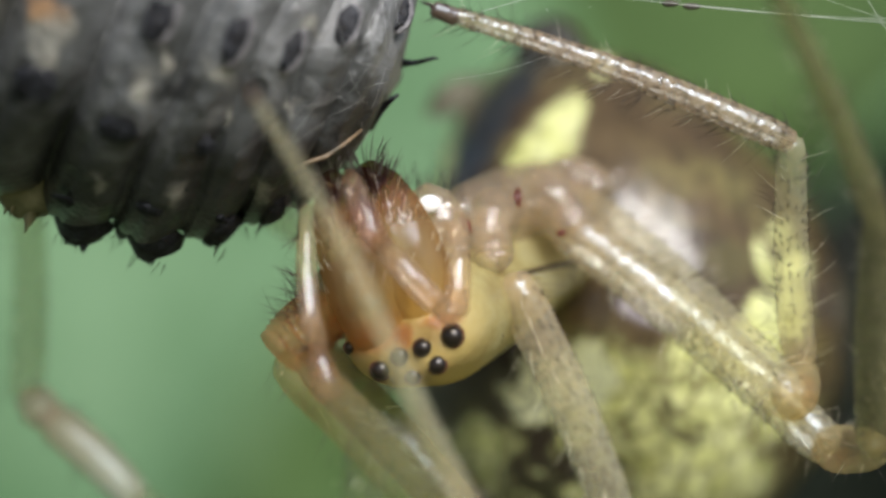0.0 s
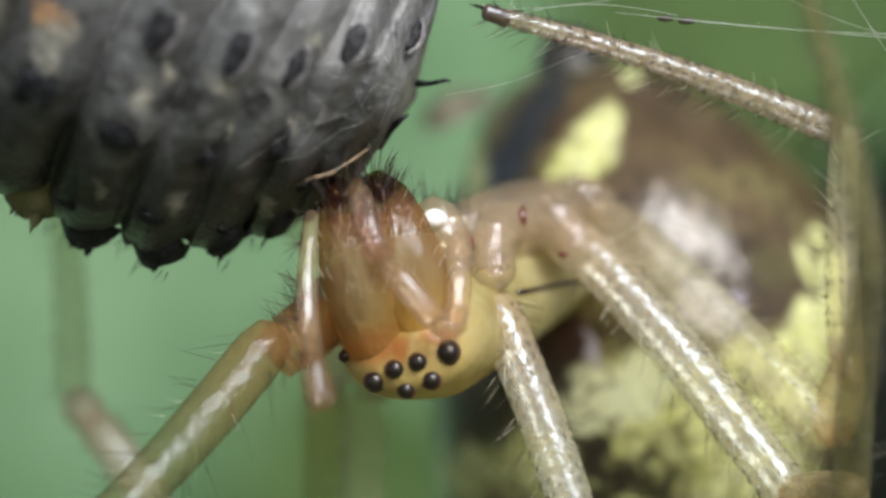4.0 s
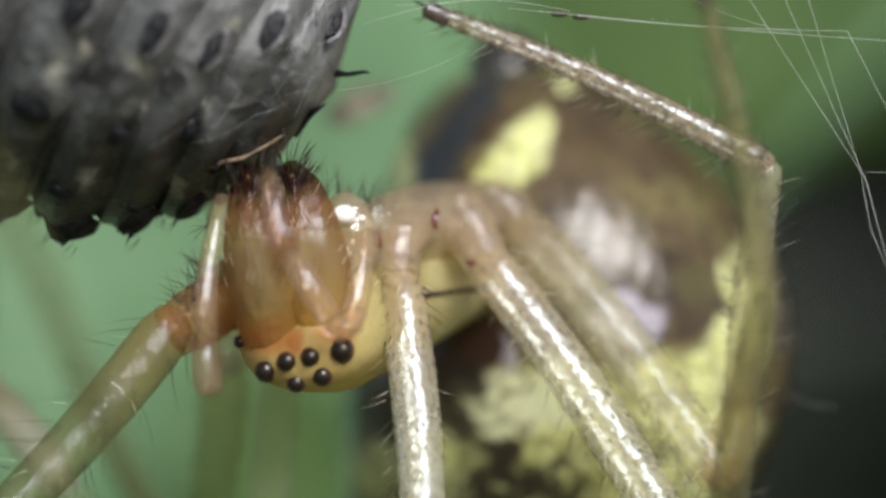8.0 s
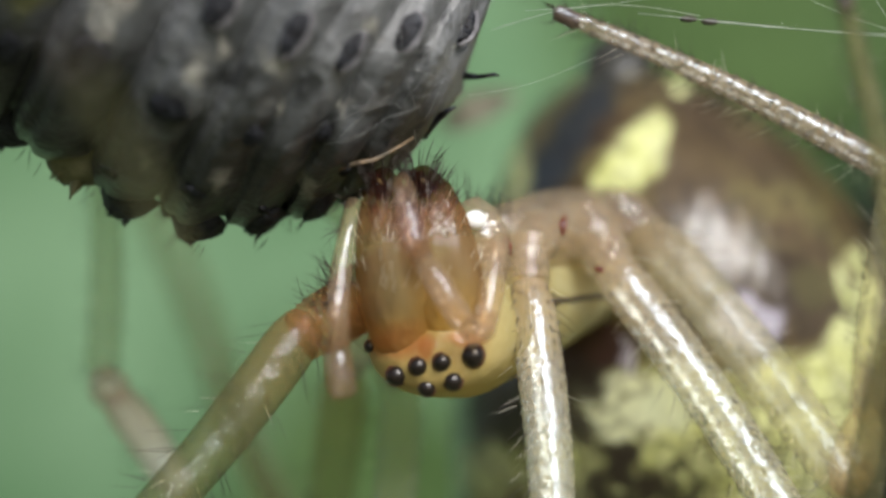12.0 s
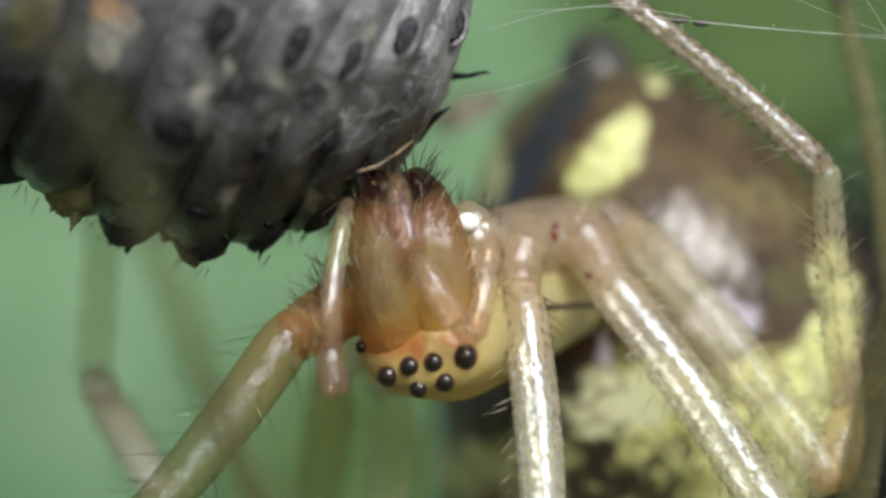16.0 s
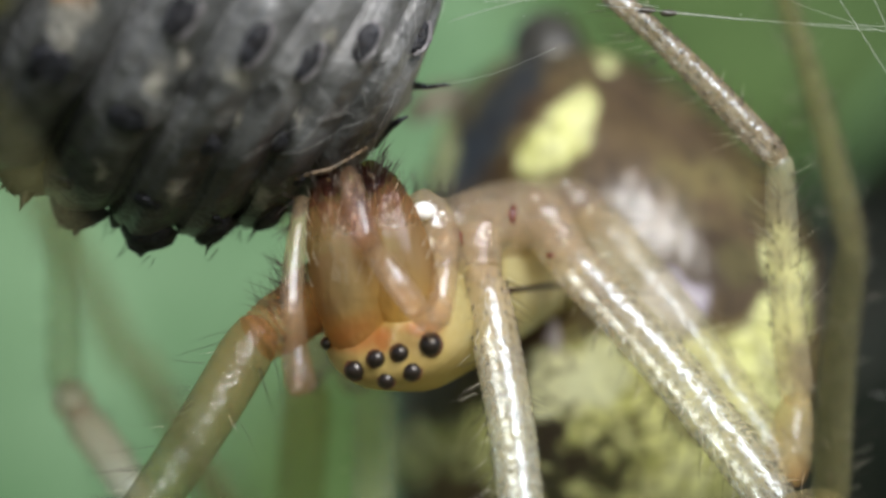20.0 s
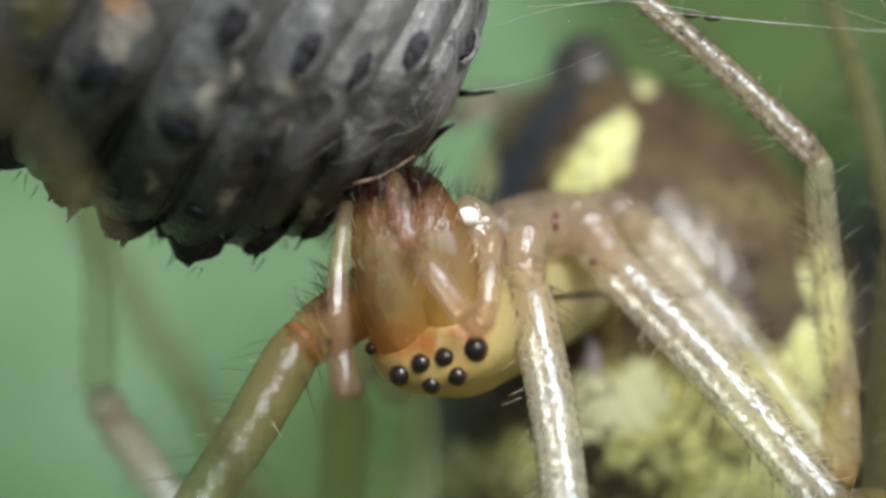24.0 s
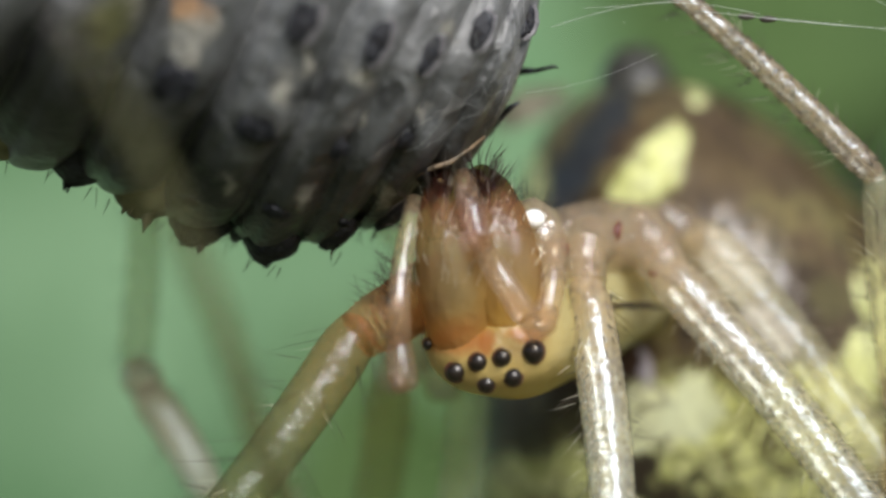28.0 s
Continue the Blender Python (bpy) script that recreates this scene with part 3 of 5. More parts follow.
    # hips
    for name, pts, mt in (("coxa", ((0.552, 0.893, 0.783, 0.120), (0.482, 0.693, 0.749, 0.160), (0.420, 0.442, 0.684, 0.150), (0.408, 0.362, 0.602, 0.120)), COXA),
                          ("trochanter", ((0.411, 0.362, 0.635, 0.110), (0.408, 0.302, 0.554, 0.135), (0.412, 0.272, 0.473, 0.130), (0.415, 0.242, 0.435, 0.090)), COXA),
                          ("coxa", ((0.717, 1.194, 0.868, 0.130), (0.758, 0.994, 0.816, 0.180), (0.824, 0.844, 0.733, 0.170), (0.866, 0.764, 0.666, 0.130)), COXA),
                          ("trochanter", ((0.843, 0.794, 0.716, 0.120), (0.882, 0.725, 0.633, 0.150), (0.921, 0.665, 0.551, 0.130)), COXA),
                          ("coxa", ((0.886, 1.545, 0.922, 0.130), (0.970, 1.445, 0.886, 0.160), (1.053, 1.345, 0.835, 0.150), (1.113, 1.246, 0.784, 0.120)), COXA),
                          ("coxa", ((-0.360, 0.538, 0.474, 0.190), (-0.453, 0.438, 0.426, 0.205), (-0.560, 0.317, 0.362, 0.200), (-0.653, 0.237, 0.309, 0.175)), JOINT),
                          ("trochanter", ((-0.592, 0.297, 0.347, 0.165), (-0.683, 0.197, 0.277, 0.185), (-0.792, 0.136, 0.214, 0.175), (-0.885, 0.110, 0.150, 0.150)), JOINT),
                          ("coxa", ((-0.283, 1.039, 0.237, 0.150), (-0.363, 1.338, 0.098, 0.160), (-0.338, 1.538, -0.076, 0.130)), COXA),
                          ("coxa", ((-0.449, 1.038, 0.271, 0.150), (-0.565, 1.337, 0.132, 0.160), (-0.649, 1.637, -0.010, 0.130)), COXA),
                          ("coxa", ((-0.544, 1.638, 0.773, 0.120), (-1.185, 2.035, 1.399, 0.100), (-1.851, 2.132, 1.508, 0.100), (-2.182, 1.980, 1.384, 0.100)), LEG_PALE)):
        part(name, tube(ringed(pts), 22), mt, spider)
    for pts in (((0.280, 0.282, 0.739, 0.012), (0.290, 0.242, 0.687, 0.030), (0.306, 0.262, 0.629, 0.012)), ((0.633, 0.663, 0.857, 0.012), (0.617, 0.603, 0.804, 0.026), (0.620, 0.603, 0.749, 0.012)), ((0.803, 0.564, 0.555, 0.010), (0.829, 0.544, 0.549, 0.018), (0.855, 0.544, 0.555, 0.010))):
        part("joint_membrane", tube(pts, 10), RED, spider, "dark red joint skin")
    hairs = []
    for k in range(90):
        s = rng.random()
        p = Vector((-0.397, 0.288, 0.540)).lerp(Vector((-0.792, 0.136, 0.317)), s) + Vector((rng.uniform(-0.05, 0.05), rng.uniform(-0.15, 0.15), rng.uniform(-0.06, 0.03)))
        hairs.append(bristle(p, (rng.uniform(-1.2, 0.1), -0.3, rng.uniform(0.3, 1.0)), rng.uniform(0.14, 0.34), 0.0035))
    part("bristles", joined(hairs), HAIR, spider, "fine dark hairs on the hip", kind="stuff")


# ---------------------------------------------------------------- the abdomen
def abdomen_material():
    m = mat("abdomen_gloss", (0.25, 0.18, 0.08), 0.34, spec=0.25, coat=0.85)
    m.node_tree.nodes["Principled BSDF"].inputs["Coat Roughness"].default_value = 0.05
    v = coords(m)
    w = warp(m, v, 2.2, 0.2)
    fine = warp(m, warp(m, w, 4.5, 0.18), 11.0, 0.12)
    c = ramp(m, noise_tex(m, w, 1.8, 7, 0.65), [(0.3, (0.04, 0.024, 0.012)), (0.48, (0.10, 0.066, 0.03)), (0.68, (0.19, 0.16, 0.06))])
    yellow = ramp(m, noise_tex(m, v, 7.0, 4), [(0.3, (0.58, 0.60, 0.20)), (0.7, (0.84, 0.86, 0.46))])
    blobs = (((0.984, 1.845, 1.051), 0.11, (1, 0.4, 0.9)), ((1.059, 1.846, 1.147), 0.13, (1, 0.4, 0.9)), ((1.156, 1.846, 1.267), 0.13, (1, 0.4, 0.9)), ((1.250, 1.947, 1.383), 0.11, (1, 0.4, 1)), ((1.320, 1.947, 1.476), 0.07, (1, 0.4, 1)), ((1.420, 2.548, 1.652), 0.08, (1, 0.3, 1)), ((1.064, 2.846, 1.743), 0.07, (0.8, 0.3, 1.4)), ((0.327, 2.542, 1.127), 0.19, (1.2, 0.3, 0.7)), ((2.535, 2.153, 0.628), 0.08, (1.2, 0.4, 0.6)), ((2.569, 2.153, 0.368), 0.1, (1.2, 0.4, 0.7)), ((2.531, 2.102, 0.109), 0.13, (1, 0.4, 0.8)), ((2.308, 1.851, -0.143), 0.19, (0.9, 0.4, 1)), ((2.204, 1.851, -0.417), 0.22, (1, 0.4, 1)), ((2.049, 1.850, -0.691), 0.25, (1, 0.4, 1)), ((2.439, 2.052, -0.478), 0.18, (1, 0.4, 1)), ((2.007, 1.650, -0.119), 0.16, (0.9, 0.4, 1.1)), ((1.806, 1.749, -0.566), 0.34, (0.9, 0.5, 1)), ((1.002, 1.595, -0.302), 0.2, (0.75, 0.4, 1)), ((1.256, 1.546, -0.369), 0.3, (0.8, 0.5, 1)), ((1.493, 1.547, -0.319), 0.26, (0.9, 0.5, 1)), ((0.557, 1.843, -0.550), 0.26, (1, 0.4, 0.9)), ((0.949, 1.644, -0.866), 0.26, (0.9, 0.5, 1)), ((1.394, 1.746, -0.941), 0.28, (1, 0.5, 1)), ((0.153, 2.241, -0.688), 0.25, (1, 0.5, 0.9)), ((1.9, 1.95, -1.0), 0.3, (1, 0.4, 1)), ((1.6, 1.8, -1.1), 0.3, (1, 0.4, 1)), ((2.2, 2.1, -0.85), 0.22, (1, 0.4, 1)), ((1.75, 2.0, -1.35), 0.35, (1, 0.4, 1)), ((2.40, 2.0, 0.40), 0.045, (0.8, 0.4, 0.3)), ((2.35, 1.88, 0.03), 0.12, (1, 0.4, 0.8)))
    f = None
    for p, s, st in blobs:
        g = near(m, fine, p, s * 1.05, 0.38, st)
        f = g if f is None else calc(m, "MAXIMUM", f, g)
    cells = node(m, "ShaderNodeTexVoronoi", Scale=5.5)
    cells.feature = "DISTANCE_TO_EDGE"
    link(m, warp(m, w, 4.5, 0.12), cells.inputs["Vector"])
    seam = ramp(m, cells.outputs["Distance"], [(0.015, (0, 0, 0)), (0.075, (1, 1, 1))])
    low = near(m, w, (1.293, 1.746, -0.599), 1.0, 0.3, (0.7, 0.5, 1.3))
    seam = calc(m, "MAXIMUM", seam, 0.12)
    f = calc(m, "MULTIPLY", f, calc(m, "MAXIMUM", seam, calc(m, "SUBTRACT", 1.0, low)))
    c = mix(m, calc(m, "MULTIPLY", near(m, w, (1.051, 1.545, -0.860), 0.55, 0.3), 0.9), c, (0.045, 0.03, 0.02))
    for p, s in (((0.971, 2.745, 1.714), 0.12), ((0.891, 2.545, 1.548), 0.14), ((0.768, 2.344, 1.367), 0.15), ((0.653, 2.244, 1.191), 0.15), ((0.541, 2.243, 1.017), 0.14)):
        c = mix(m, calc(m, "MULTIPLY", near(m, w, p, s, 0.35, (1.0, 0.3, 0.9)), 0.93), c, (0.035, 0.042, 0.045))
    stria = ramp(m, noise_tex(m, coords(m, 1.0, (1.0, 0.35, 0.22)), 22.0, 3), [(0.42, (0, 0, 0)), (0.58, (1, 1, 1))])
    c = mix(m, calc(m, "MULTIPLY", stria, 0.5), c, (0.02, 0.014, 0.008))
    flakes = ramp(m, noise_tex(m, fine, 11.0, 3), [(0.36, (0.55, 0.55, 0.55)), (0.46, (1, 1, 1))])
    c = mix(m, calc(m, "MULTIPLY", f, flakes), c, yellow)
    c = mix(m, calc(m, "MULTIPLY", calc(m, "MULTIPLY", near(m, fine, (1.001, 1.545, -0.300), 0.22, 0.25, (0.75, 0.4, 1.0)), seam), 0.9), c, (0.86, 0.88, 0.60))
    c = mix(m, calc(m, "MULTIPLY", calc(m, "MULTIPLY", near(m, fine, (1.34, 1.52, -0.25), 0.2, 0.25, (1.1, 0.4, 1.0)), flakes), 0.9), c, (0.84, 0.88, 0.60))
    mottle = ramp(m, noise_tex(m, fine, 5.0, 4), [(0.44, (0, 0, 0)), (0.54, (1, 1, 1))])
    c = mix(m, calc(m, "MULTIPLY", calc(m, "MULTIPLY", near(m, w, (1.137, 1.645, -0.832), 0.32, 0.25, (0.7, 0.4, 1.1)), mottle), 0.95), c, (0.03, 0.024, 0.015))
    c = mix(m, calc(m, "MULTIPLY", near(m, fine, (0.713, 1.793, 0.058), 0.3, 0.2, (0.78, 0.4, 1.35)), 0.97), c, (0.04, 0.018, 0.016))
    for q, size in (((0.838, 1.68, -0.15), 0.13), ((0.60, 1.85, -0.28), 0.18), ((0.78, 1.73, -0.46), 0.12), ((0.40, 2.1, -0.42), 0.16), ((0.15, 2.6, -0.40), 0.2), ((1.0, 1.65, -0.62), 0.12), ((0.88, 1.7, -0.78), 0.1), ((1.22, 1.65, -0.80), 0.1)):
        c = mix(m, calc(m, "MULTIPLY", near(m, fine, q, size, 0.3, (1.0, 0.4, 1.0)), 0.93), c, (0.03, 0.02, 0.014))
    c = mix(m, calc(m, "MULTIPLY", near(m, fine, (2.03, 1.720, 0.46), 0.2, 0.4, (0.9, 0.4, 1.0)), 0.9), c, (0.045, 0.027, 0.012))
    c = mix(m, calc(m, "MULTIPLY", near(m, w, (2.20, 1.84, 0.423), 0.13, 0.4, (0.8, 0.4, 1.0)), 0.75), c, (0.10, 0.085, 0.03))
    c = mix(m, calc(m, "MULTIPLY", near(m, fine, (1.609, 1.848, 1.231), 0.26, 0.5, (0.8, 0.4, 1.2)), 0.7), c, (0.095, 0.065, 0.03))
    # lavender patches put the sky's reflection on the gloss into the colour
    painted_sheen = calc(m, "MAXIMUM", near(m, fine, (1.793, 1.549, 0.217), 0.16, 0.25, (0.85, 0.5, 1.1)), near(m, fine, (1.026, 1.545, 0.005), 0.06, 0.4, (1.6, 0.5, 0.5)))
    c = mix(m, calc(m, "MULTIPLY", painted_sheen, 0.85), c, (0.52, 0.48, 0.58))
    base(m, c)
    st = coords(m, 1.0, (1.0, 0.3, 0.35))
    bump(m, noise_tex(m, st, 16.0, 4), 0.05, 0.33)
    return m


TAIL = mat("tail_cuticle", (0.06, 0.045, 0.03), 0.4)
_v = coords(TAIL)
base(TAIL, ramp(TAIL, noise_tex(TAIL, _v, 6.0, 5), [(0.3, (0.014, 0.015, 0.016)), (0.7, (0.06, 0.055, 0.04))]))


def spider_abdomen(spider):
    rings = []
    steps = 30
    centre = Vector((1.492, 3.047, 0.201))
    for i in range(steps + 1):
        s = -1 + 2 * i / steps
        th = math.asin(max(-0.999, min(0.999, s)))
        r = math.cos(th)
        r = max(r, 0.03) * (1.0 - 0.16 * s)
        c = centre + Vector(((-0.36 if s > 0 else -0.55) * s * s - 0.02, -0.17 * s, (1.62 if s > 0 else 1.95) * s))
        rings.append((c, Vector((1.38 * r * (1 + 0.06 * max(0.0, -s)), 0, 0)), Vector((0, 1.55 * r, 0.1 * r))))
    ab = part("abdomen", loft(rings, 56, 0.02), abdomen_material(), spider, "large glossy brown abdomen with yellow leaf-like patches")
    rng = random.Random(3)
    hairs = []
    for k in range(500):
        th, a = rng.uniform(-1.2, 1.2), rng.uniform(-3.0, 0.0)
        d = Vector((math.cos(th) * math.cos(a), math.cos(th) * math.sin(a), math.sin(th)))
        s = math.sin(th)
        r = math.cos(th) * (1 - 0.16 * s)
        p = centre + Vector((-0.45 * s * s - 0.02 + 1.38 * r * math.cos(a), -0.17 * s + 1.55 * r * math.sin(a), 1.62 * s))
        hairs.append(bristle(p, d + Vector((0.3, 0, -0.9)), rng.uniform(0.12, 0.25), 0.004))
    part("bristles", joined(hairs), HAIR, ab, "short dark hairs", kind="stuff")
    part("tail_cone", tube(((1.100, 2.800, 1.500, 0.300), (1.060, 2.850, 1.760, 0.250), (1.040, 2.880, 1.920, 0.190), (1.030, 2.880, 2.000, 0.090)), 14), TAIL, ab, "blunt dark brown tail cone")
    part("spinneret", tube([(*(centre + Vector((-0.3, 1.6, -0.9))), 0.16), (*(centre + Vector((-0.3, 1.8, -1.05))), 0.12), (*(centre + Vector((-0.3, 1.9, -1.12))), 0.05)], 12), LEG_BROWN, ab)
    return ab


